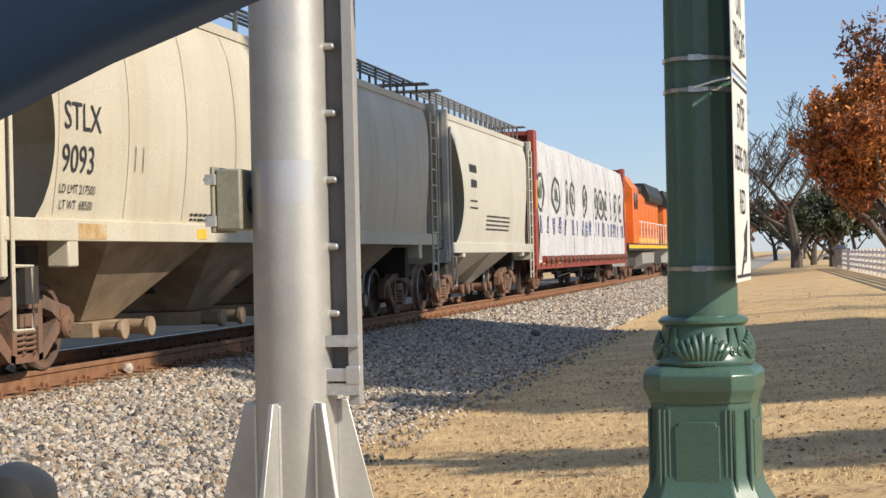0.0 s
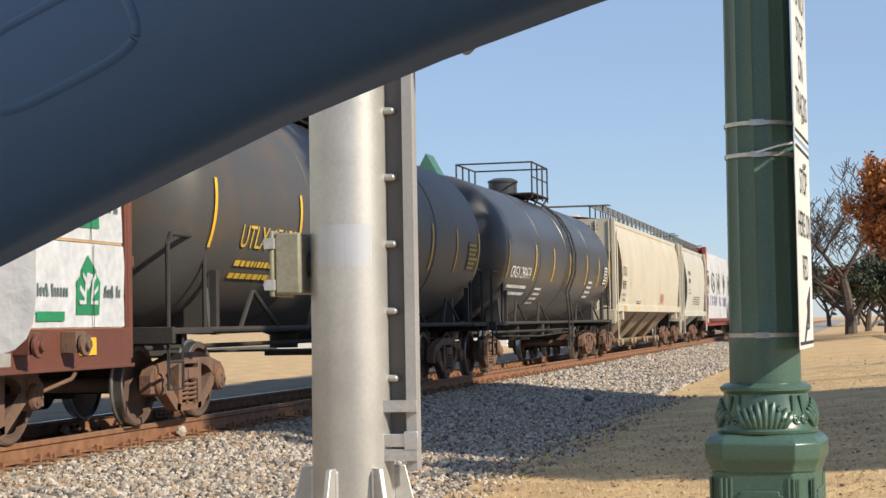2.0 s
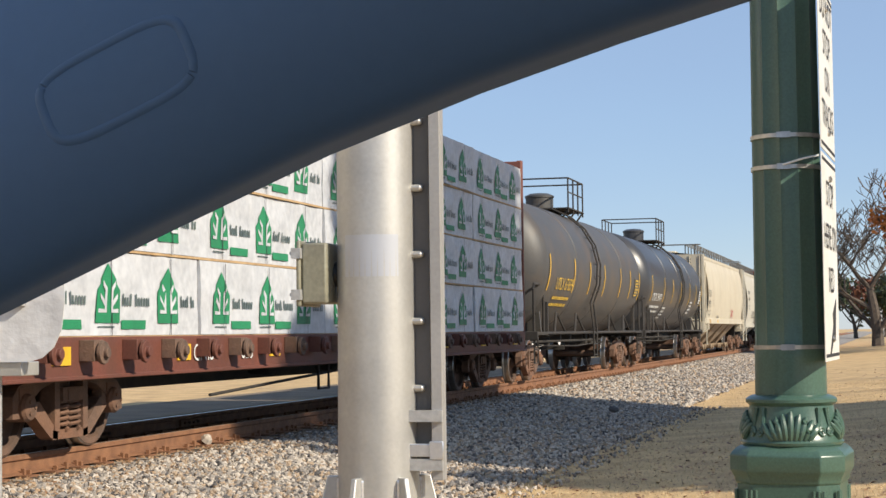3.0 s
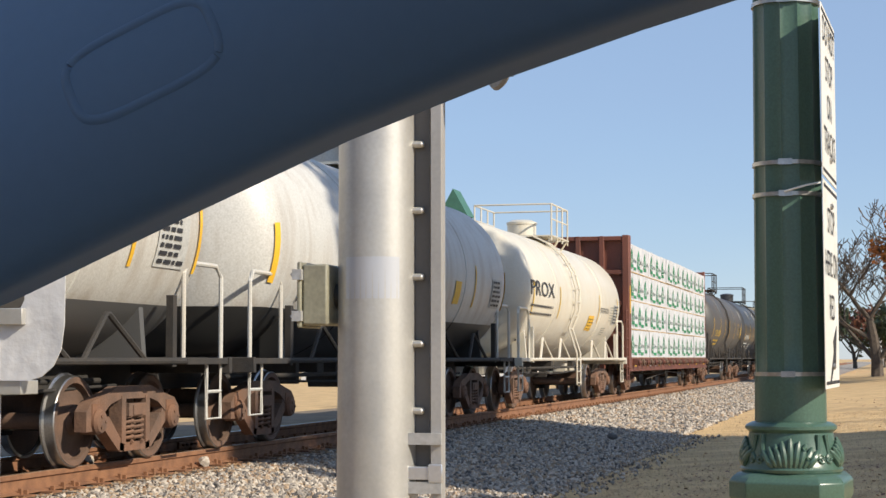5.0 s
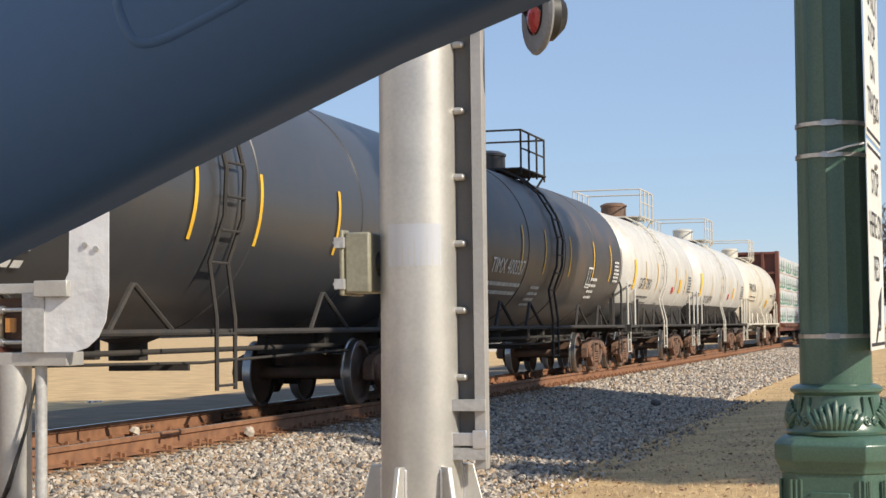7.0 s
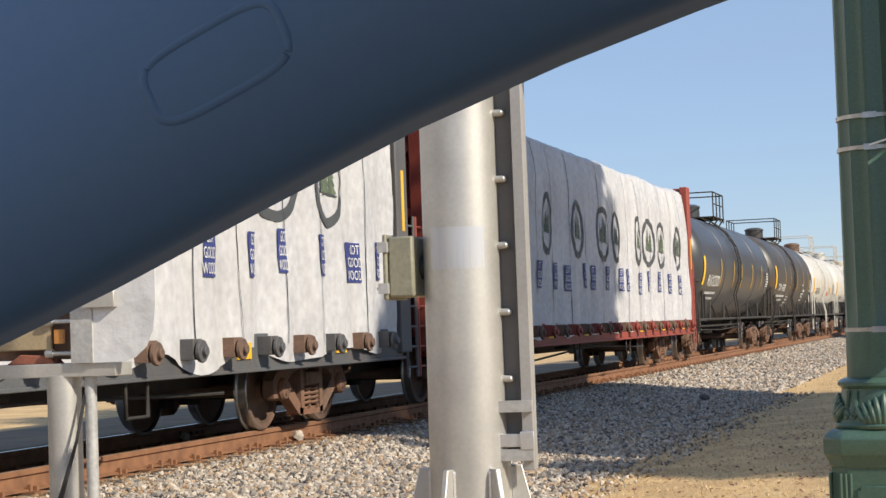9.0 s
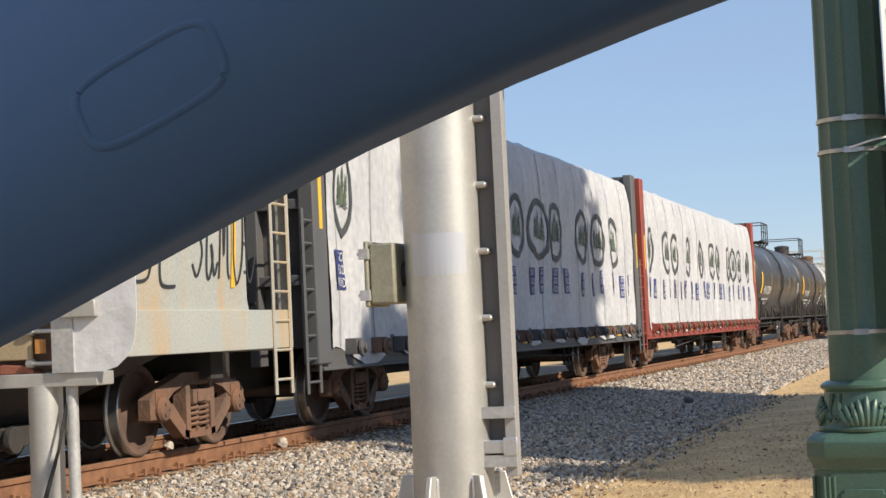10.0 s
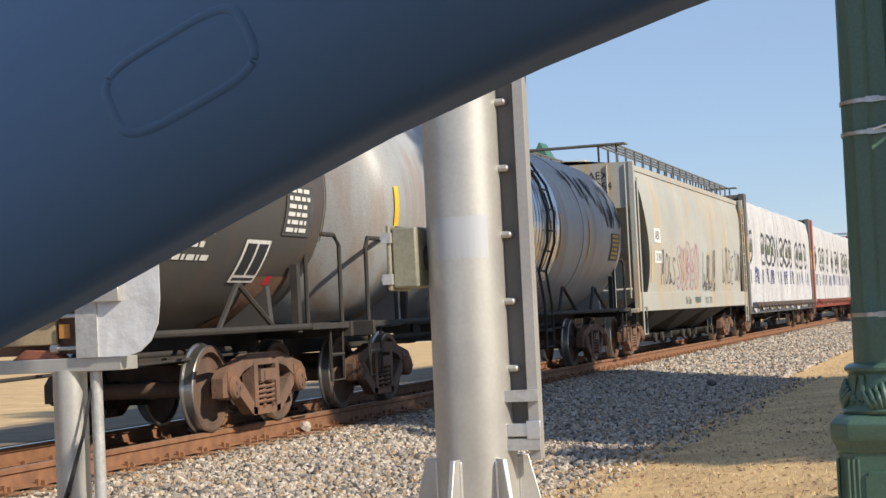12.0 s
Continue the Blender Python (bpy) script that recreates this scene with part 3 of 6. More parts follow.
def gate_mechanism():
    """The crossing gate's drive box on its posts."""
    t = thing("gate_mechanism", pose(-4.6, 8.0, 0.0), "galvanised crossing gate mechanism with sheet guard on two posts", "gate mechanism")
    part("post", Shape().lathe([(0.085, -0.2), (0.085, 1.37)], 24, origin=(-0.02, 0, 0)), GALV, t)
    part("slim_post", Shape().lathe([(0.03, -0.2), (0.03, 1.36)], 16, origin=(0.14, -0.02, 0)), GALV2, t)
    part("beam", Shape().box(-1.5, 0.31, -0.075, 0.1, 1.362, 1.43), GALV, t, bevel=0.004)
    part("upper_beam", Shape().box(-1.5, 0.22, -0.06, 0.08, 1.72, 1.77), GALV, t, bevel=0.004)
    outline = [(0.13, 1.43), (0.36, 1.43), (0.43, 1.45), (0.49, 1.5), (0.53, 1.58), (0.545, 1.7), (0.55, 2.4), (0.34, 2.4), (0.33, 1.82), (0.3, 1.76), (0.13, 1.7)]
    part("guard_sheet", Shape().prism(outline, -0.09, -0.085, "y"), mat("dented_sheet", (0.76, 0.76, 0.77), (0.66, 0.66, 0.67), 0.35, 0.2, 6, 0.6, 7), t, "dented bright sheet guard")
    part("bracket", Shape().box(0.08, 0.2, -0.1, -0.06, 1.43, 1.72).box(0.2, 0.32, -0.12, -0.06, 1.7, 1.76), GALV2, t)
    part("wedge_block", Shape().prism([(-0.32, 1.43), (-0.04, 1.43), (-0.08, 1.47), (-0.24, 1.48)], -0.05, 0.05, "y"), mat("red_lead_paint", (0.3, 0.1, 0.06), (0.22, 0.08, 0.05), 0.7), t, "red-brown wedge block", bevel=0.006)
    part("channel", Shape().box(0.1, 0.15, -0.085, -0.05, 1.43, 1.72), GALV2, t, bevel=0.004)
    part("strap_plate", Shape().box(-0.36, -0.06, -0.05, -0.03, 1.5, 1.66), mat("tan_plate", (0.42, 0.33, 0.2), (0.34, 0.26, 0.16), 0.6), t, "tan drilled plate", bevel=0.006)
    part("top_plate", Shape().box(0.16, 0.34, -0.13, -0.09, 1.7, 1.78), GALV, t, bevel=0.004)
    part("counterweight", Shape().box(-0.5, 0.04, 0.0, 0.1, 1.45, 1.7), TRUCKM, t, "rusty counterweight")
    part("housing", Shape().box(-1.2, -0.3, -0.02, 0.3, 1.5, 2.3), GALV, t, bevel=0.02)
    for z in (1.48, 1.64):
        part("bolt", Shape().lathe([(0.022, -0.1), (0.022, -0.06), (0.012, -0.06), (0.012, 0.1)], 8, "x", (0.02, -0.06, z)), STEEL, t)
    part("amber_tag", Shape().box(-0.03, 0.02, -0.07, -0.05, 1.53, 1.6), mat("amber_plastic", (0.55, 0.24, 0.06), None, 0.4), t, "amber terminal tag")
    for k in range(2):
        pts = [(0.12, -0.03, 1.3), (0.1, -0.1, 1.05), (0.02, -0.12, 0.8 - 0.03 * k), (-0.12, -0.1, 0.5)]
        part("cable", Shape().tube(pts, 0.008, 6), BLACK, t, "thin black cable")
    part("bolt_plate", Shape().lathe([(0.015, -0.1), (0.015, -0.08)], 8, "y", (0.42, 0, 1.95)).lathe([(0.015, -0.1), (0.015, -0.08)], 8, "y", (0.48, 0, 1.93)), STEEL, t)


signal_mast()
lamp_signs()
gate_mechanism()
# unseen copy, added only for its thin shadow on the lawn
lamp_post(pose(3.0, 10.4, 0.2), "unseen lamp post copy added to cast a thin shadow")

# ---- the train ----
V0, V1 = 18.364, -0.02758       # its speed in metres a second, and half its change
TRAIN, AXLES = [], []


def frame_truck():
    """The meshes of one freight truck, shared by all cars."""
    side = Shape()
    # the cast frame as its solid members round the openings
    side.prism([(-1.12, 0.36), (-1.12, 0.56), (-1.0, 0.66), (-0.62, 0.74), (-0.4, 0.8), (0.4, 0.8), (0.62, 0.74), (1.0, 0.66), (1.12, 0.56), (1.12, 0.36), (0.98, 0.36), (0.94, 0.5), (0.8, 0.5), (0.58, 0.62), (0.36, 0.67), (-0.36, 0.67), (-0.58, 0.62), (-0.8, 0.5), (-0.94, 0.5), (-0.98, 0.36)], 0.93, 1.06)
    for s in (-1, 1):
        side.prism([(s * 0.8, 0.5), (s * 0.76, 0.4), (s * 0.4, 0.15), (s * 0.26, 0.13), (s * 0.26, 0.25), (s * 0.36, 0.28), (s * 0.62, 0.5)], 0.93, 1.06)
        side.prism([(s * 0.24, 0.2), (s * 0.34, 0.22), (s * 0.34, 0.7), (s * 0.24, 0.7)], 0.925, 1.07)
        side.prism([(s * 0.66, 0.36), (s * 0.8, 0.46), (s * 0.8, 0.56), (s * 0.7, 0.6)], 0.94, 1.05)
    side.box(0.93, 1.06, -0.36, 0.36, 0.13, 0.22)
    spring = Shape()
    for cy in (-0.12, 0.12):
        spring.tube([(1.0 + 0.075 * math.cos(a), cy + 0.095 * math.sin(a), 0.22 + 0.27 * a / (2 * math.pi * 5)) for a in [2 * math.pi * 5 * k / 50 for k in range(51)]], 0.019, 6)
    bol = Shape().box(0.9, 1.09, -0.21, 0.21, 0.49, 0.62).box(-0.95, 0.95, -0.17, 0.17, 0.46, 0.7).box(1.05, 1.1, -0.12, 0.12, 0.5, 0.6)
    wheel = Shape().lathe([(0.05, 0.85), (0.12, 0.85), (0.14, 0.79), (0.32, 0.745), (0.37, 0.76), (0.385, 0.82), (0.44, 0.825), (0.452, 0.815), (0.452, 0.79), (0.45, 0.72), (0.4, 0.7), (0.1, 0.7)], 36, "x")
    tread = Shape().lathe([(0.446, 0.824), (0.457, 0.815), (0.462, 0.72), (0.488, 0.705), (0.488, 0.685), (0.46, 0.68)], 48, "x")
    tread.f = tread.f[:-2]      # an open ring, so that the wheel plate shows
    axle = Shape().lathe([(0.08, -0.95), (0.1, -0.7), (0.085, -0.4), (0.085, 0.4), (0.1, 0.7), (0.08, 0.95)], 16, "x")
    cap = Shape()
    cap.lathe([(0.13, 0.9), (0.13, 1.09), (0.11, 1.12), (0.06, 1.13)], 20, "x").box(0.92, 1.07, -0.12, 0.12, 0.06, 0.18)
    for k in range(3):
        a = 2.1 * k
        cap.lathe([(0.02, 1.11), (0.02, 1.14)], 6, "x", (0, 0.06 * math.cos(a), 0.06 * math.sin(a)))
    shoe = Shape().box(-0.75, 0.75, -0.06, 0.06, 0.34, 0.46).box(0.62, 0.82, -0.1, 0.1, 0.25, 0.55).box(-0.82, -0.62, -0.1, 0.1, 0.25, 0.55)
    return {"side": side.mesh("side_frame", TRUCKM), "spring": spring.mesh("spring_nest", TRUCKM), "bolster": bol.mesh("truck", TRUCKM), "wheel": wheel.mesh("wheel", WHEELM), "axle": axle.mesh("wheelset", WHEELM),
            "tread": tread.mesh("tread", TREAD), "cap": cap.mesh("bearing", TRUCKM), "shoe": shoe.mesh("brake_beam", UNDER)}


TM = frame_truck()
FLIP = pose(0, 0, 0, 0, 0, 180)


def truck(car, y):
    b = part("truck", TM["bolster"], None, car)
    b.matrix_basis = pose(0, y, 0)
    for r in (Matrix(), FLIP):
        part("side_frame", TM["side"], None, b).matrix_basis = r
        part("spring_nest", TM["spring"], None, b).matrix_basis = r
        for s in (-1, 1):
            q = part("bearing", TM["cap"], None, b)
            q.matrix_basis = r @ pose(0, s * 0.89, 0.457)
    for s in (-1, 1):
        ax = part("wheelset", TM["axle"], None, car)
        AXLES.append((ax, y + s * 0.89))
        ax.matrix_basis = pose(0, y + s * 0.89, 0.457)
        for r in (Matrix(), FLIP):
            part("wheel", TM["wheel"], None, ax).matrix_basis = r
            part("tread", TM["tread"], None, ax, "polished wheel tread").matrix_basis = r
        part("brake_beam", TM["shoe"], None, b).matrix_basis = pose(0, s * 0.36, 0)


def coupler(car, L):
    for s in (-1, 1):
        c = Shape().box(-0.09, 0.09, s * (L / 2 - 1.0), s * (L / 2 - 0.1), 0.72, 0.98).box(-0.16, 0.16, s * (L / 2 - 0.25), s * (L / 2 + 0.03), 0.68, 1.0)
        c.tube([(0.25, s * (L / 2 - 0.9), 0.8), (0.3, s * (L / 2 - 0.4), 0.55), (0.12, s * (L / 2 - 0.02), 0.42)], 0.025)
        part("coupler", c, TRUCKM, car, bevel=0.015)


def car(name, front, back, label, category="freight car"):
    t = thing(name, pose(XC, (front + back) / 2, RAIL), label, category, "cars of the train")
    TRAIN.append((t, (front + back) / 2))
    L = front - back
    coupler(t, L)
    return t, L


def on_side(x, z):
    """Puts flat writing on an upright side: u along the car, w up."""
    return lambda u, w: (x, u, z + w)


def bars(shape, y, z, n, width, h, step, put, rng):
    """Unreadable small print, as short bars."""
    for i in range(n):
        u = y
        while u < y + width:
            w = rng.uniform(0.05, 0.2)
            p = [put(a, b) for a, b in ((u, z - i * step), (u + w, z - i * step), (u + w, z - i * step + h), (u, z - i * step + h))]
            shape.add(p, [(0, 1, 2, 3)])
            u += w + 0.04
    return shape


def ladder(x, y, z0, z1, w, n, dx=0.0):
    s = Shape()
    for k in (-1, 1):
        s.tube([(x, y + k * w / 2, z0), (x + dx, y + k * w / 2, z1)], 0.022, 6)
    for i in range(n):
        f = (i + 0.5) / n
        s.tube([(x + dx * f, y - w / 2, z0 + (z1 - z0) * f), (x + dx * f, y + w / 2, z0 + (z1 - z0) * f)], 0.016, 6)
    return s


# ---- tank cars ----
PANEL_DARK = mat("dark_data_panel", (0.09, 0.09, 0.09), (0.06, 0.06, 0.06), 0.6, 0, 9)
PANEL_PALE = mat("pale_data_panel", (0.5, 0.5, 0.48), (0.42, 0.42, 0.4), 0.6, 0, 9)


def placard(t, put, y, w, wide=0.5, high=0.46):
    """A stencilled white frame with one dark letter block."""
    s = Shape().grid([[put(y + wide * d / 3, w - high * j / 5, 0.006) for d in range(4)] for j in range(6)])
    q = part("placard", s, WHITEP, t, "white framed placard")
    for a0, a1, b0, b1 in ((0.08, 0.46, 0.08, 0.8), (0.54, 0.92, 0.08, 0.8), (0.08, 0.92, 0.87, 0.93)):
        part("print_block", Shape().grid([[put(y + wide * (a0 + (a1 - a0) * d / 2), w - high * (b0 + (b1 - b0) * j / 4), 0.01) for d in range(3)] for j in range(5)]), BLACKP, q)


def tank_car(name, front, back, label, paint, number, ink, R=1.6, zc=2.6, frame_mat=None, stripes=6, stripe_mat=None, number_z=0.45, number_y=0.0, num_size=0.42, extra=None, dome=None, rail_mat=None, seed=1, sparse=False, span=None, marks=None, ladder_y=-0.85, mark_w=(-0.38, 0.12)):
    t, L = car(name, front, back, label, "tank car")
    rng = random.Random(seed)
    fm = frame_mat or UNDER
    rm = rail_mat or fm
    hl = L / 2 - 0.62
    prof = []
    for k in range(9):
        a = math.pi / 2 * k / 8
        prof.append((max(R * math.sin(a), 0.02), -hl + 0.72 * (1 - math.cos(a))))
    for y in (-hl * 0.45, -hl * 0.449, -0.01, 0.0, hl * 0.449, hl * 0.45):
        prof.append((R + (0.012 if y in (-hl * 0.449, 0.0, hl * 0.45) else 0), y))
    prof += [(r, -h) for r, h in reversed(prof[:9])]
    part("tank", Shape().lathe(prof, 64, "y", (0, 0, zc)), paint, t)

    def girth(u):
        """The tank's radius at a place along it, less towards the heads."""
        e = max(0.0, abs(u) - hl + 0.72) / 0.72
        return R * math.sqrt(max(0.02, 1 - e * e))

    def put(u, w, off=0.008):
        r = girth(u) + off + 0.012
        return (r * math.cos(w / R), u, zc + r * math.sin(w / R))

    for s in (-1, 1):
        pl = Shape().box(-1.5, 1.5, s * (L / 2 - 1.55), s * (L / 2 - 0.35), 1.02, 1.09).box(-1.52, 1.52, s * (L / 2 - 0.42), s * (L / 2 - 0.34), 0.92, 1.1).box(-0.3, 0.3, s * (L / 2 - 3.4), s * (L / 2 - 0.35), 0.72, 1.08)
        part("end_platform", pl, fm, t, bevel=0.008)
        sad = Shape()
        sad.prism([(-1.25, 1.05), (1.25, 1.05), (1.15, 2.2), (0.9, 1.8), (0.5, 1.42), (0, 1.3), (-0.5, 1.42), (-0.9, 1.8), (-1.15, 2.2)], s * (L / 2 - 2.1) - 0.05, s * (L / 2 - 2.1) + 0.05, "y")
        part("saddle", sad, paint if frame_mat is None else fm, t)
        for x in (-1.42, 1.42):
            y0, y1 = s * (L / 2 - 1.5), s * (L / 2 - 0.45)
            h = Shape().tube([(x, y0, 1.08), (x, y0, 2.0), (x * 0.99, y0 + s * 0.12, 2.12), (x * 0.99, y1 - s * 0.12, 2.12), (x, y1, 2.0), (x, y1, 1.08)], 0.028, 8)
            part("handrail", h, rm, t)
            st = Shape().tube([(x, s * (L / 2 - 0.45), 1.05), (x, s * (L / 2 - 0.45), 0.42), (x, s * (L / 2 - 0.85), 0.42), (x, s * (L / 2 - 0.85), 1.05)], 0.02, 6).tube([(x, s * (L / 2 - 0.45), 0.72), (x, s * (L / 2 - 0.85), 0.72)], 0.02, 6)
            part("sill_step", st, rm, t)
            fr = Shape().box(x - 0.04, x + 0.04, s * (L / 2 - 1.86), s * (L / 2 - 1.76), 1.0, 1.75)
            part("post", fr, fm, t)
    for x in (-1.46, 1.46):
        part("side_rail", Shape().tube([(x, -L / 2 + 1.5, 1.06), (x, L / 2 - 1.5, 1.06)], 0.035, 8), fm, t)
        for k in range(5):
            y = -hl + 2.6 + (2 * hl - 5.2) * k / 4
            if k == 2:
                continue
            part("strut", Shape().tube([(x, y - 0.7, 1.06), (x * 0.94, y - 0.03, 1.52), (x * 0.94, y + 0.03, 1.52), (x, y + 0.7, 1.06)], 0.03, 6), fm, t)
    # ladder round the middle
    for sx in (-1, 1):
        lad = Shape()
        for y in (ladder_y - 0.24, ladder_y + 0.24):
            pts = [(sx * 1.56, y, 0.45), (sx * 1.56, y, 1.2)] + [(sx * (R + 0.09) * math.cos(a), y, zc + (R + 0.09) * math.sin(a)) for a in (-0.5, -0.2, 0.1, 0.4, 0.7, 1.0, 1.25)]
            lad.tube(pts, 0.024, 6)
        for k in range(12):
            if k < 3:
                p = (sx * 1.56, 0.5 + 0.27 * k)
            else:
                a = -0.5 + 1.7 * (k - 3) / 8
                p = (sx * (R + 0.09) * math.cos(a), zc + (R + 0.09) * math.sin(a))
            lad.tube([(p[0], ladder_y - 0.24, p[1]), (p[0], ladder_y + 0.24, p[1])], 0.016, 6)
        part("ladder", lad, rm, t)
    top = zc + R
    dk = Shape().box(-0.62, 0.62, -1.1, 1.1, top - 0.01, top + 0.03)
    for sx in (-1, 1):
        dk.box(sx * 0.62, sx * 0.98, -1.1, 1.1, top + 0.0, top + 0.03)
        for y in (-1.0, 0, 1.0):
            dk.tube([(sx * 0.95, y, top + 0.01), (sx * 0.78, y, top - 0.24)], 0.025, 6)
    part("walkway", dk, rm, t)
    dm = part("dome", Shape().lathe([(0.36, top - 0.05), (0.36, top + 0.36), (0.38, top + 0.37), (0.38, top + 0.42), (0.25, top + 0.48), (0.05, top + 0.5)], 28), dome or paint, t)
    part("valve", Shape().lathe([(0.1, top), (0.1, top + 0.26), (0.06, top + 0.34)], 14, origin=(0, 0.75, 0)), TRUCKM, dm)
    for x in (-0.95, 0.95):
        r = Shape()
        for y in (-1.05, -0.35, 0.35, 1.05):
            r.tube([(x, y, top - 0.1), (x, y, top + 0.78)], 0.022, 6)
        r.tube([(x, -1.05, top + 0.78), (x, 1.05, top + 0.78)], 0.022, 6).tube([(x, -1.05, top + 0.42), (x, 1.05, top + 0.42)], 0.018, 6)
        part("guard_rail", r, rm, t)
    for y in (-1.05, 1.05):
        part("guard_rail", Shape().tube([(-0.95, y, top + 0.78), (0.95, y, top + 0.78)], 0.022, 6), rm, t)
    part("outlet", Shape().lathe([(0.22, 0.75), (0.22, 0.95), (0.35, 1.0), (0.35, 1.3)], 16).box(-0.5, 0.5, 0.5, 0.56, 0.62, 0.7), UNDER, t)
    gear = Shape()
    for k in range(5):
        y = rng.uniform(-hl + 2.4, hl - 2.4)
        gear.box(rng.uniform(-0.6, 0.0), rng.uniform(0.2, 0.5), y, y + rng.uniform(0.12, 0.35), rng.uniform(0.7, 0.9), 1.1)
    gear.tube([(0.5, -hl + 1, 0.85), (0.5, hl - 1, 0.85)], 0.035, 6).tube([(-0.5, -hl + 1, 0.8), (0.9, 0, 0.72), (0.7, hl - 1, 0.8)], 0.02, 6)
    part("brake_rigging", gear, UNDER, t, bevel=0.02)
    for sx in (-1, 1):
        for y in [max(-hl + 0.6, min(hl - 0.6, y)) for y in marks or ()] or [-hl + 0.55 + (2 * hl - 1.1) * k / (stripes - 1) for k in range(stripes)]:
            rows = [[(sx * put(y + d, a * R)[0], y + d, put(y + d, a * R)[2]) for d in (-0.04, 0.04)] for a in [mark_w[0] + (mark_w[1] - mark_w[0]) * j / 8 for j in range(9)]]
            part("reflector", Shape().grid(rows), stripe_mat or YELLOW, t)
    me = letters(number, num_size, ink)
    stretch_x, mid = 1.0, number_y
    if span:
        us = [v.co.x for v in me.vertices]
        stretch_x, mid = (span[1] - span[0]) / (max(us) - min(us)), (span[0] + span[1]) / 2 - (max(us) + min(us)) / 2 * (span[1] - span[0]) / (max(us) - min(us))
        number_y, number_z = (span[0] + span[1]) / 2, span[2] - num_size * 0.36
    part("lettering", shaped(me, lambda u, w: put(u * stretch_x + mid, w + number_z)), None, t)
    fine = Shape()
    wide = (span[1] - span[0]) * 0.95 if span else 1.7
    bars(fine, number_y - wide / 2, number_z - 0.24, 2, wide, 0.045 if ink is BLACKP else 0.075, 0.17, put, rng)
    if not sparse:
        bars(fine, number_y + 2.2, number_z - 0.25, 4, 0.7, 0.06, 0.13, put, rng)
    bars(fine, number_y - 1.0, number_z - 1.0, 2, 0.9, 0.04, 0.09, put, rng)
    if not sparse:
        bars(fine, hl - 4.2, number_z + 0.05, 4, 0.7, 0.06, 0.14, put, rng)
    bars(fine, hl - 1.7, -0.08, 6, 0.5, 0.045, 0.085, lambda a, b: put(a, b, 0.014), rng)
    part("small_print", fine, ink, t)["kind"] = "stuff"
    plate = Shape()
    a0 = 0.0
    plate.grid([[put(hl - 1.75 + d, a0 - 0.55 * j / 4, 0.004) for d in (0, 0.75)] for j in range(5)])
    part("data_panel", plate, PANEL_DARK if ink is not BLACKP else PANEL_PALE, t, "printed data panel")
    if extra:
        extra(t, put, hl, rng)
    truck(t, L / 2 - 1.9)
    truck(t, -L / 2 + 1.9)
    return t


# ---- covered hopper cars ----


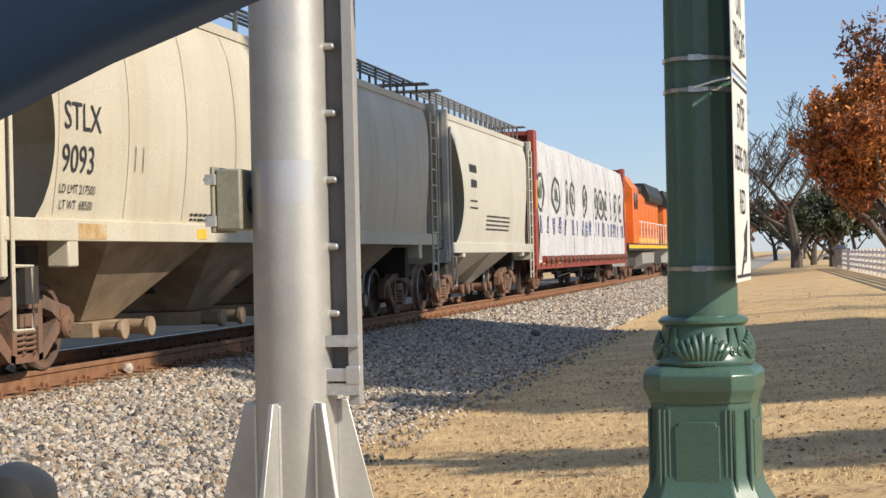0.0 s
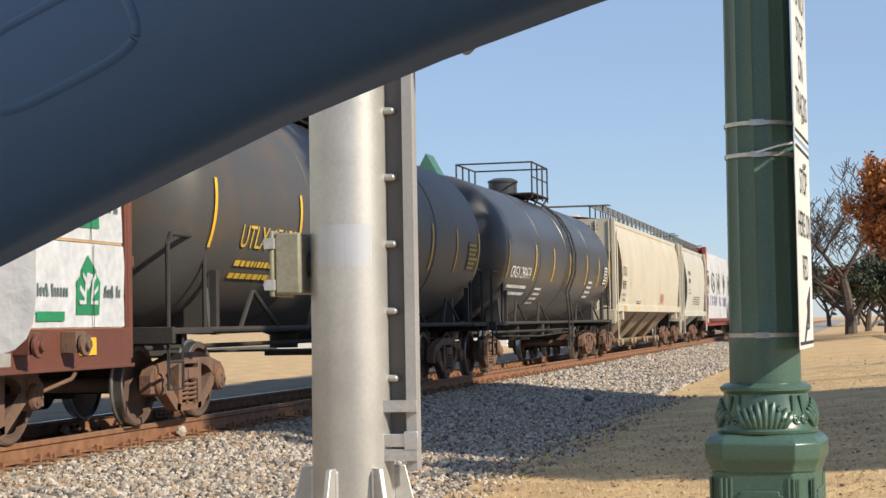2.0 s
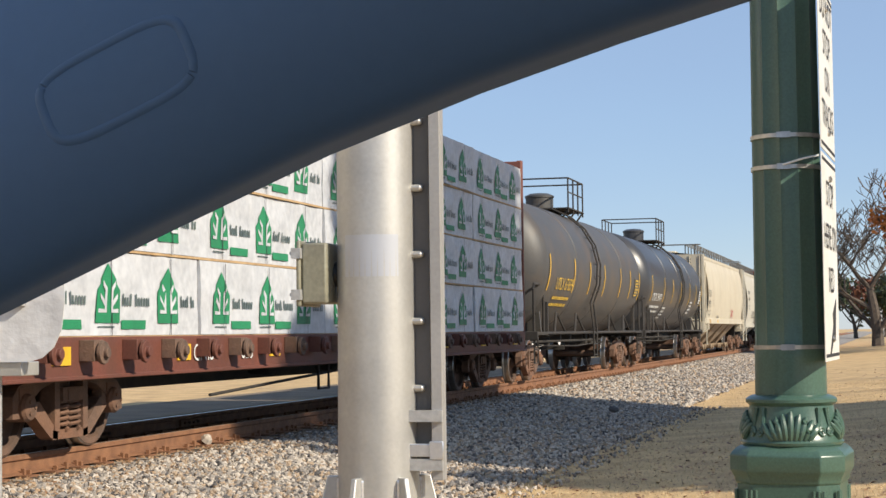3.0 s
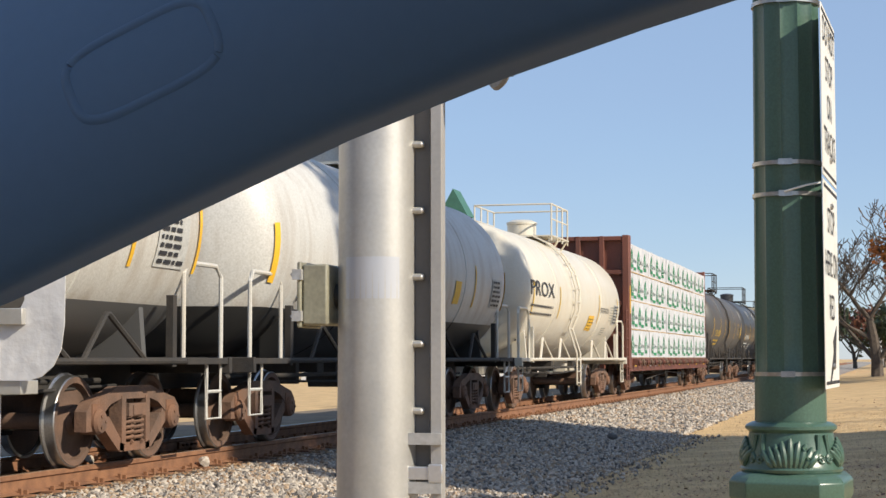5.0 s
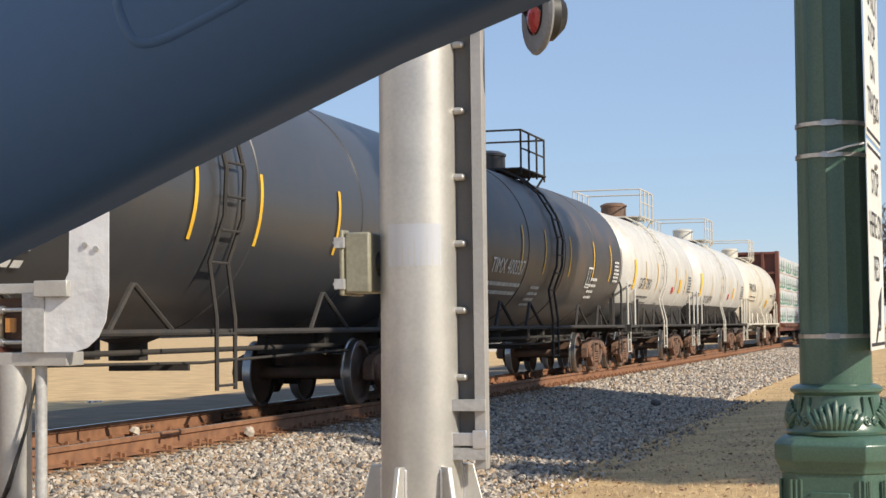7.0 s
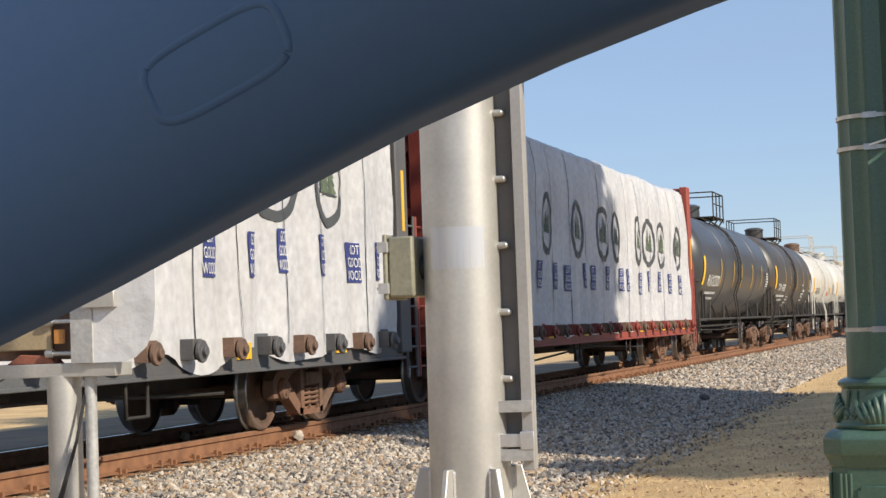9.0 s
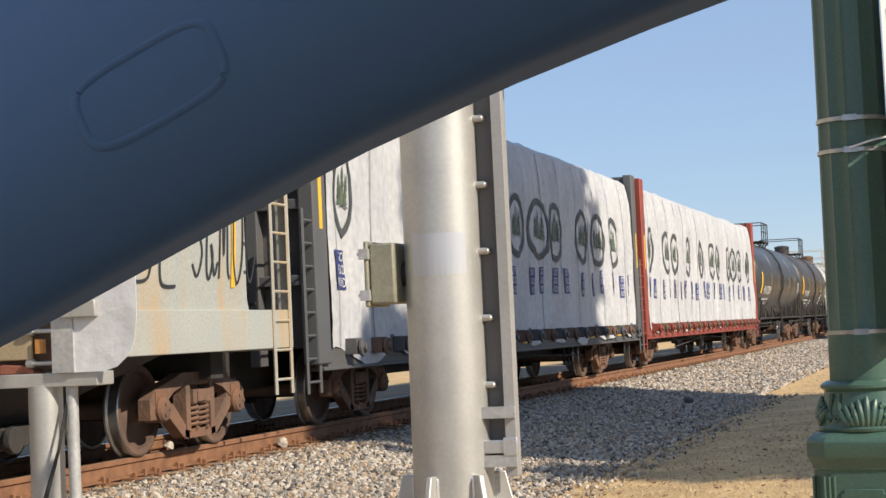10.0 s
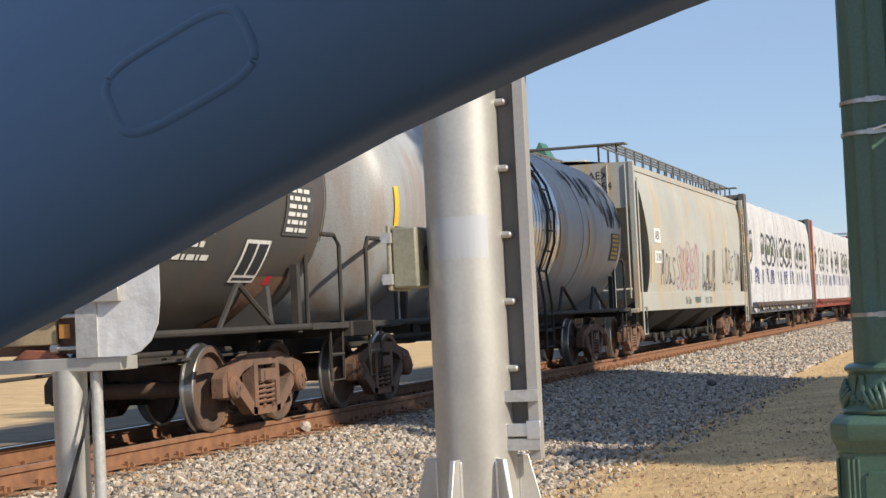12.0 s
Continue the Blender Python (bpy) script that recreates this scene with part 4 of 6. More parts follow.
def hopper_car(name, front, back, label, paint, number, ink, bays, top=4.2, sill=1.34, bulge=0.12, extra=None, cut=0.75, sub=None, sill_h=0.2):
    t, L = car(name, front, back, label, "hopper car")
    hl = L / 2 - 0.6
    rows, zs = [], [sill + (top - sill) * k / 16 for k in range(17)]

    def half(z):
        f = (z - sill) / (top - sill)
        return 1.46 + bulge * math.sin(math.pi * min(1, f * 1.05)) - (0.1 * max(0, f - 0.85) / 0.15)

    def end(z):
        f = (z - sill) / (top - sill)
        return hl - 0.3 - cut * math.sin(math.pi * min(1, max(0, f)) ** 0.62) ** 0.9

    body = Shape()
    for s in (-1, 1):
        body.grid([[(s * half(z), -end(z) + 2 * end(z) * k / 20, z) for k in range(21)] for z in zs])
        body.grid([[(half(z) * (-1 + 2 * k / 8), s * (end(z) - (0.0 if k in (0, 8) else 1.3 * min(1, max(0, 1.0 - (z - sill) / (top - sill)) * 1.6))), z) for k in range(9)] for z in zs])
    part("body", body, paint, t)
    roof = Shape()
    roof.grid([[(half(top) * c, y, top + 0.16 * (1 - abs(c) ** 1.6)) for c in (-1.02, -0.7, -0.4, 0, 0.4, 0.7, 1.02)] for y in (-hl + 0.2, 0, hl - 0.2)])
    part("roof", roof, paint, t)
    part("eave", Shape().box(half(top) - 0.02, half(top) + 0.05, -hl + 0.3, hl - 0.3, top - 0.1, top + 0.02).box(-half(top) - 0.05, -half(top) + 0.02, -hl + 0.3, hl - 0.3, top - 0.1, top + 0.02), paint, t)
    for s in (-1, 1):
        part("side_sill", Shape().box(s * 1.42, s * 1.55, -hl, hl, sill - 0.02, sill + sill_h), paint, t, bevel=0.01)
        for e in (-1, 1):
            y = e * hl
            part("corner_post", Shape().box(s * 1.42, s * 1.54, y - 0.06, y + 0.06, 1.0, top + 0.05), paint, t, bevel=0.01)
            if e > 0:
                part("ladder", ladder(s * 1.56, y - e * 0.3, 0.5, top - 0.2, 0.45, 11), paint, t)
            else:
                part("grab_iron", Shape().tube([(s * 1.57, y + 0.1, 0.5), (s * 1.57, y + 0.1, top - 0.3)], 0.022, 6).tube([(s * 1.57, y + 0.1, 1.1), (s * 1.57, y + 0.5, 1.1), (s * 1.57, y + 0.5, 0.5), (s * 1.57, y + 0.1, 0.5)], 0.02, 6), paint, t)
            part("jacking_pad", Shape().box(s * 1.3, s * 1.54, y - e * 1.5 - 0.12, y - e * 1.5 + 0.12, 1.08, sill), paint, t, bevel=0.02)
    for e in (-1, 1):
        y = e * hl
        part("end_sheet", Shape().box(-1.44, 1.44, y - 0.03, y + 0.03, top - 0.95, top + 0.05), paint, t)
        part("end_sill", Shape().box(-1.5, 1.5, y - 0.1, y + 0.1, 0.98, sill + 0.05), paint, t, bevel=0.01)
        for x in (-0.95, 0.95):
            part("brace", Shape().box(x - 0.05, x + 0.05, y - 0.05, y + 0.05, sill, top - 0.9), paint, t)
        part("end_ladder", Shape().tube([(0.95, y + e * 0.06, 1.3), (0.95, y + e * 0.06, top)], 0.02, 6).tube([(1.35, y + e * 0.06, 1.3), (1.35, y + e * 0.06, top)], 0.02, 6), paint, t)
        for i, word in enumerate(number.split()):
            me = letters(word, 0.24, ink)
            part("lettering", shaped(me, lambda u, w, e=e, y=y, i=i: (-e * u + 0.75, y + e * 0.036, top - 0.3 - 0.24 * i + w)), None, t)
    # running board on the roof
    rw = Shape()
    for s in (-1, 1):
        for j in range(4):
            rw.box(s * (0.75 + 0.135 * j), s * (0.795 + 0.135 * j), -hl - 0.1, hl + 0.1, top + 0.42, top + 0.45)
        for k in range(18):
            y = -hl + 2 * hl * k / 17
            rw.box(s * 1.16, s * 1.2, y - 0.02, y + 0.02, top - 0.02, top + 0.42).box(s * 0.76, s * 0.8, y - 0.02, y + 0.02, top + 0.05, top + 0.42)
    for y in (-hl, hl):
        rw.box(-1.4, 1.4, y - 0.2, y + 0.2, top + 0.43, top + 0.46)
    part("running_board", rw, mat("walk_" + name, (0.17, 0.165, 0.155), None, 0.7, 0.2), t, "open steel roof walk")
    for k in range(6):
        y = -hl + 1.4 + (2 * hl - 2.8) * k / 5
        part("hatch", Shape().box(-0.28, 0.28, y - 0.5, y + 0.5, top + 0.12, top + 0.24), paint, t, bevel=0.03)
    inner = hl - 2.6
    w = 2 * inner / bays
    for k in range(bays):
        y = -inner + w * (k + 0.5)
        for s in (-1, 1):
            hop = Shape().add([(s * 1.38, y - w * 0.46, sill), (s * 1.38, y + w * 0.46, sill), (s * 0.55, y + w * 0.14, 0.45), (s * 0.55, y - w * 0.14, 0.45), (0, y - w * 0.46, sill), (0, y + w * 0.46, sill), (0, y + w * 0.14, 0.45), (0, y - w * 0.14, 0.45)],
                              [(0, 1, 2, 3), (0, 3, 7, 4), (1, 5, 6, 2), (3, 2, 6, 7)])
            part("hopper", hop, sub or paint, t)
        part("outlet_gate", Shape().box(-0.75, 0.75, y - w * 0.17, y + w * 0.17, 0.26, 0.44).lathe([(0.09, 0.5), (0.09, 0.98), (0.12, 0.98), (0.12, 1.05)], 12, "x", (0, y - w * 0.1, 0.35)).lathe([(0.09, 0.5), (0.09, 0.98), (0.12, 0.98), (0.12, 1.05)], 12, "x", (0, y + w * 0.14, 0.35)), sub or TRUCKM, t, bevel=0.01)
    part("center_sill", Shape().box(-0.25, 0.25, -hl - 0.1, hl + 0.1, 0.7, 1.05).box(-1.2, 1.2, -hl + 1.1, -hl + 1.4, 0.72, 1.3).box(-1.2, 1.2, hl - 1.4, hl - 1.1, 0.72, 1.3), UNDER, t)
    for e in (-1, 1):
        pts = Shape().box(-0.5, 0.3, e * (hl - 0.9), e * (hl - 0.2), 1.35, 1.75).lathe([(0.2, -0.5), (0.2, 0.5)], 14, "x", (0, e * (hl - 0.55), 1.9)).tube([(-1.2, e * (hl - 0.4), 1.45), (1.3, e * (hl - 0.4), 1.5)], 0.03, 6)
        part("brake_gear", pts, UNDER if e > 0 else paint, t, bevel=0.02)
    if extra:
        extra(t, half, end, hl)
    truck(t, L / 2 - 2.0)
    truck(t, -L / 2 + 2.0)
    return t


def print_side(t, text, y, z, size, x, material=None, name="lettering", space=1.0):
    me = letters(text, size, material or BLACKP, "CENTER", space)
    return part(name, shaped(me, lambda u, w: (x(z + w) if callable(x) else x, y + u, z + w)), None, t)


def print_bars(t, y, z, n, width, h, step, x, material, seed=3):
    s = bars(Shape(), y, z, n, width, h, step, lambda u, w: (x(w) if callable(x) else x, u, w), random.Random(seed))
    q = part("small_print", s, material, t)
    q["kind"] = "stuff"
    return q


def scribble(t, y, z, w, h, x, material, seed, thick=0.035, n=5):
    """Sprayed loops as one flat ribbon."""
    rng = random.Random(seed)
    for k in range(n):
        s = Shape()
        cy, cz = y + w * (k + 0.5) / n, z + h * 0.5 + rng.uniform(-0.1, 0.1) * h
        a, b, ph = w / n * rng.uniform(0.4, 0.7), h * rng.uniform(0.3, 0.5), rng.uniform(0, 6)
        f1, f2 = rng.choice((1, 1, 2)), rng.choice((1, 2, 2, 3))
        pts = [(cy + a * math.sin(f1 * q + ph) + 0.05 * w / n * math.sin(5 * q), cz + b * math.cos(f2 * q + ph * 0.7)) for q in [0.22 * i for i in range(30)]]
        rows = []
        for i, (u, v) in enumerate(pts):
            p, q = pts[max(i - 1, 0)], pts[min(i + 1, len(pts) - 1)]
            d = math.hypot(q[0] - p[0], q[1] - p[1]) or 1
            nx, nz = -(q[1] - p[1]) / d * thick, (q[0] - p[0]) / d * thick
            rows.append([(x(v) + 0.001 * k, u + nx, v + nz), (x(v) + 0.001 * k, u - nx, v - nz)])
        part("graffiti", s.grid(rows), material, t, "sprayed graffiti stroke")


GLYPHS = {
    "S": ((0.85, 0.85), (0.45, 1.0), (0.12, 0.78), (0.5, 0.55), (0.85, 0.28), (0.5, 0.02), (0.1, 0.15)),
    "U": ((0.1, 1.0), (0.08, 0.35), (0.45, 0.0), (0.85, 0.3), (0.88, 1.0)),
    "B": ((0.15, 0.0), (0.12, 0.95), (0.6, 1.0), (0.75, 0.72), (0.3, 0.52), (0.85, 0.4), (0.8, 0.08), (0.2, 0.03)),
    "E": ((0.85, 0.95), (0.3, 0.9), (0.25, 0.6), (0.65, 0.52), (0.2, 0.42), (0.25, 0.08), (0.85, 0.05)),
    "O": ((0.5, 1.0), (0.1, 0.7), (0.15, 0.2), (0.5, 0.0), (0.85, 0.25), (0.88, 0.75), (0.5, 1.0)),
    "M": ((0.05, 0.0), (0.15, 0.9), (0.3, 1.0), (0.42, 0.3), (0.55, 0.95), (0.7, 1.0), (0.75, 0.2), (0.95, 0.0)),
    "L": ((0.2, 1.0), (0.1, 0.2), (0.35, 0.0), (0.6, 0.25), (0.45, 0.4), (0.75, 0.05), (1.0, 0.2)),
}


def smooth_line(pts, n=6):
    """A round curve through points."""
    out = []
    for i in range(len(pts) - 1):
        a, b, c, d = (Vector(pts[max(0, min(len(pts) - 1, i + k))]) for k in (-1, 0, 1, 2))
        for j in range(n):
            s = j / n
            out.append(0.5 * (2 * b + (c - a) * s + (2 * a - 5 * b + 4 * c - d) * s * s + (3 * b - a - 3 * c + d) * s ** 3))
    return out + [Vector(pts[-1])]


def ribbon(pts, thick, x):
    rows = []
    for i, p in enumerate(pts):
        d = pts[min(i + 1, len(pts) - 1)] - pts[max(i - 1, 0)]
        d = d.normalized() if d.length > 1e-6 else Vector((1, 0))
        n = Vector((-d.y, d.x)) * thick
        rows.append([(x(p.y), p.x + n.x, p.y + n.y), (x(p.y), p.x - n.x, p.y - n.y)])
    return Shape().grid(rows)


def sprayed(t, word, y, z, w, h, x, material, thick, puff=0.0, seed=1):
    """Sprayed letters: single strokes, or hollow puffed outlines."""
    rng = random.Random(seed)
    step = w / len(word)
    for k, ch in enumerate(word):
        lean, up, tall = rng.uniform(0, 0.12), rng.uniform(-0.05, 0.05) * h, h * rng.uniform(0.85, 1.1)
        line = smooth_line([(y + step * (k + 0.9 * a + lean * b), z + up + tall * b) for a, b in GLYPHS[ch]])
        if puff:
            side, other = [], []
            for i, p in enumerate(line):
                d = (line[min(i + 1, len(line) - 1)] - line[max(i - 1, 0)]).normalized()
                n = Vector((-d.y, d.x)) * puff
                side.append(p + n)
                other.append(p - n)
            line = smooth_line([tuple(q) for q in (side + other[::-1] + side[:1])[::2]], 2)
        part("graffiti", ribbon(line, thick, lambda v, k=k: x(v) + 0.002 * (k % 2)), material, t, "sprayed graffiti letter")


# ---- flat cars with timber ----


def centre_beam(name, front, back, label, paint, deck_z=1.08, top=4.4, slim_front=False):
    t, L = car(name, front, back, label, "flat car")
    hl = L / 2 - 0.55
    part("deck", Shape().box(-1.42, 1.42, -hl, hl, deck_z - 0.1, deck_z), paint, t)
    for s in (-1, 1):
        part("side_sill", Shape().box(s * 1.36, s * 1.44, -hl, hl, deck_z - 0.36, deck_z + 0.02).box(s * 1.3, s * 1.48, -hl, hl, deck_z - 0.38, deck_z - 0.34), paint, t, bevel=0.008)
        k, y = 0, -hl + 0.9
        while y < hl - 0.6:
            w = Shape().lathe([(0.055, 1.44), (0.055, 1.62), (0.11, 1.62), (0.11, 1.66), (0.05, 1.66), (0.05, 1.7)], 12, "x", (0, 0, 0)).box(1.44, 1.6, -0.1, 0.1, -0.08, 0.12)
            q = part("winch", w, TRUCKM if k % 2 else paint, t, bevel=0.006)
            q.matrix_basis = pose(0, y, deck_z - 0.13) if s > 0 else pose(0, y, deck_z - 0.13, 0, 0, 180)
            y += 0.92
            k += 1
        for y in [-hl + 1.36 + 2.76 * k for k in range(int((2 * hl - 1.8) / 2.76) + 1)]:
            part("reflector", Shape().box(s * 1.442, s * 1.458, y - 0.17, y + 0.17, deck_z - 0.24, deck_z - 0.07), YELLOW, t, "yellow reflector patch")
    for e in (-1, 1):
        b = part("bulkhead", Shape().box(-1.4, 1.4, e * hl - 0.04, e * hl + 0.04, deck_z, top + 0.12), paint, t, bevel=0.01)
        for x in (-0.7, 0, 0.7):
            part("stake", Shape().box(x - 0.07, x + 0.07, e * hl, e * (hl + 0.22), deck_z - 0.3, top + 0.115), paint, b, bevel=0.01)
        for z in (deck_z + 0.7, deck_z + 1.6, deck_z + 2.5, top + 0.05):
            part("cross_rib", Shape().box(-1.39, 1.39, e * (hl + 0.02), e * (hl + 0.2), z - 0.06, z + 0.06), paint, b, bevel=0.01)
        for s in (-1, 1):
            slim = slim_front and e > 0
            part("corner_post", Shape().box(s * 1.3, s * (1.42 if slim else 1.5), e * hl - (0.0 if slim else 0.22), e * hl + (0.1 if slim else 0.2), deck_z - 0.3, top + 0.14), paint, t, bevel=0.02)
            if slim:
                continue
            part("reflector", Shape().box(s * 1.5, s * 1.506, e * hl - 0.05, e * hl + 0.05, deck_z + 1.3, deck_z + 2.1), YELLOW, t, "yellow reflector stripe")
            part("ladder", ladder(s * 1.46, e * (hl + 0.3), 0.45, 2.6, 0.4, 8), paint, t)
    part("centre_sill", Shape().box(-0.3, 0.3, -hl - 0.2, hl + 0.2, 0.62, deck_z - 0.1).box(-0.18, 0.18, -hl, hl, 0.5, 0.64).prism([(-hl * 0.6, 0.95), (-hl * 0.45, 0.5), (hl * 0.45, 0.5), (hl * 0.6, 0.95)], -0.9, -0.85).prism([(-hl * 0.6, 0.95), (-hl * 0.45, 0.66), (hl * 0.45, 0.66), (hl * 0.6, 0.95)], 0.8, 0.86), UNDER, t)
    st = Shape()
    for y in (-2.2, 2.6):
        st.tube([(1.4, y, deck_z - 0.3), (1.4, y, 0.38), (1.4, y + 0.42, 0.38), (1.4, y + 0.42, deck_z - 0.3)], 0.022, 6)
    st.tube([(1.2, -hl * 0.5, 0.42), (1.2, 0, 0.62), (1.2, hl * 0.5, 0.5)], 0.02, 6)
    part("sill_step", st, UNDER, t)
    part("air_reservoir", Shape().box(-0.6, 0.5, 1.2, 2.2, 0.55, 0.95), UNDER, t, bevel=0.06)
    part("brake_cylinder", Shape().lathe([(0.2, -0.4), (0.2, 0.5)], 14, "x", (0, -1.5, 0.75)), UNDER, t, bevel=0.02)
    truck(t, L / 2 - 2.85)
    truck(t, -L / 2 + 2.85)
    return t, L, hl, deck_z, top


WRAP = mat("white_lumber_wrap", (0.58, 0.59, 0.61), (0.5, 0.51, 0.53), 0.5, 0, 2.5, 0.3, 9)
TREEGREEN = mat("wrap_green_print", (0.02, 0.24, 0.1), (0.02, 0.2, 0.085), 0.55)
GREYP = mat("wrap_grey_print", (0.12, 0.16, 0.15), None, 0.6)
WOOD = mat("sawn_pine", (0.5, 0.34, 0.18), (0.4, 0.26, 0.13), 0.8, 0, 6)


def bundle_shapes(length, h, depth, seed):
    """A wrapped lumber bundle with sagging sheet: wrap, print, straps."""
    rng = random.Random(seed)
    wrap, pr, tx = Shape(), [], []

    def x(u, w):
        return 0.016 * noise.noise((u * 2.3 + seed, w * 3.1, 0)) + 0.014 * noise.noise((u * 6 + w * 5 + seed, w * 3, 2)) - 0.012 * max(0, w / h - 0.85)

    n = int(length / 0.12)
    front = [[(x(length * k / n, h * j / 8), length * k / n, h * j / 8) for k in range(n + 1)] for j in range(9)]
    topr = [[(-depth * j / 2, length * k / n, h) for k in range(n + 1)] for j in range(1, 3)]
    wrap.grid(front + topr)
    for u in (0, length):
        wrap.grid([[(-depth * j / 2 if j else x(u, h * i / 8), u, h * i / 8) for j in range(3)] for i in range(9)])

    def flat(shape, poly, off=0.012):
        shape.add([(x(u, w) + off, u, w) for u, w in poly], [tuple(range(len(poly)))])

    count = max(2, round(length / 1.3))
    step = length / count
    for k in range(count):
        c = step * (k + 0.42) + rng.uniform(-0.03, 0.03)
        s, one, two = 0.25, Shape(), Shape()
        flat(one, [(c - s, 0.12), (c, 0.12), (c + s, 0.12), (c + s, 0.44), (c + s * 0.7, 0.5), (c + s * 0.66, 0.55), (c, 0.7), (c - s * 0.66, 0.55), (c - s * 0.7, 0.5), (c - s, 0.44)])
        for m in (-1, 1):
            flat(two, [(c + m * 0.05, 0.22), (c + m * 0.09, 0.22), (c + m * 0.09, 0.28), (c + m * 0.19, 0.36), (c + m * 0.19, 0.41), (c + m * 0.09, 0.34), (c + m * 0.09, 0.43), (c + m * 0.14, 0.48), (c + m * 0.14, 0.53), (c + m * 0.05, 0.46)], 0.018)
            flat(two, [(c + m * 0.05, 0.22), (c + m * 0.21, 0.22), (c + m * 0.21, 0.26), (c + m * 0.05, 0.25)], 0.02)
        pr.append(one.mesh("printed_logo", TREEGREEN))
        tx.append(two.mesh("logo_tree", WRAP))
    return wrap, pr, tx, flat, count, step


def lumber_load(t, L, hl, z0, top):
    """Four layers of white-wrapped bundles on both sides of the beam."""
    cols, layers = 5, 4
    length, h = (2 * hl - 0.48) / cols, (top - z0 - 0.05) / layers
    kinds = []
    for seed in (3, 8, 12):
        wrap, pr, tx, flat, count, step = bundle_shapes(length - 0.05, h - 0.035, 1.3, seed)
        words, band, straps = Shape(), Shape(), []
        for k in range(count):
            c = step * (k + 0.42)
            for i in range(10):
                d, up = 0.33 + 0.058 * i + (0.05 if i > 3 else 0), 0.12 if i in (0, 3, 4) else 0.085
                if c + d + 0.04 < length - 0.1:
                    flat(words, [(c + d, 0.29), (c + d + 0.034, 0.29), (c + d + 0.034, 0.29 + up), (c + d, 0.29 + up)])
            if c + 0.9 < length - 0.1:
                flat(band, [(c + 0.3, 0.06), (c + 0.86, 0.06), (c + 0.86, 0.15), (c + 0.3, 0.15)])
                flat(words, [(c - 0.2, 0.075), (c + 0.14, 0.075), (c + 0.14, 0.09), (c - 0.2, 0.09)])
        for u in [step * (k + 0.45) + 0.03 for k in range(count)]:
            one = Shape()
            flat(one, [(u, 0), (u + 0.016, 0), (u + 0.016, h - 0.05), (u, h - 0.05)], 0.02)
            straps.append(one.mesh("strap", BLACKP))
        kinds.append((wrap.mesh("timber_pack", WRAP), pr, tx, words.mesh("small_print", GREYP), band.mesh("printed_band", TREEGREEN), straps))
    rng = random.Random(5)
    for s in (1, -1):
        for j in range(layers):
            for k in range(cols):
                m = kinds[rng.randrange(3)]
                b = part("timber_pack", m[0], None, t, "white-wrapped pack of sawn lumber")
                y = -hl + 0.36 + length * k
                b.matrix_basis = pose(1.43 + rng.uniform(-0.02, 0.02), y, z0 + 0.03 + h * j) if s > 0 else pose(-1.43, y + length - 0.05, z0 + 0.03 + h * j, 0, 0, 180)
                if s > 0:
                    for nm, me in zip(("small_print", "printed_band"), m[3:5]):
                        part(nm, me, None, b)["kind"] = "stuff"
                    for me in m[5]:
                        part("strap", me, None, b)
                    for p, q in zip(m[1], m[2]):
                        part("printed_logo", p, None, b)
                        part("logo_tree", q, None, b)
        for j in range(layers):
            part("runner", Shape().box(s * 1.36, s * 1.435, -hl + 0.4, hl - 0.2, z0 + h * j + 0.001, z0 + 0.026 + h * j), WOOD, t, "pale sawn runner under the packs")
            for k in range(cols * 3):
                y = -hl + 0.5 + (2 * hl - 1.0) * k / (cols * 3 - 1)
                part("spacer", Shape().box(s * 0.15, s * 1.42, y - 0.05, y + 0.05, z0 + h * j - 0.008, z0 + 0.028 + h * j), WOOD, t)


TARP = mat("white_tarpaulin", (0.54, 0.54, 0.55), (0.46, 0.46, 0.48), 0.55, 0, 1.2, 0.3, 9, (0.42, 0.4, 0.37), 0.4, True)
NAVY = mat("navy_print", (0.035, 0.05, 0.2), (0.03, 0.04, 0.17), 0.6)
RING = mat("charcoal_print", (0.07, 0.075, 0.08), None, 0.6)
PINE = mat("pine_print", (0.06, 0.085, 0.055), (0.13, 0.16, 0.1), 0.6, 0, 12)


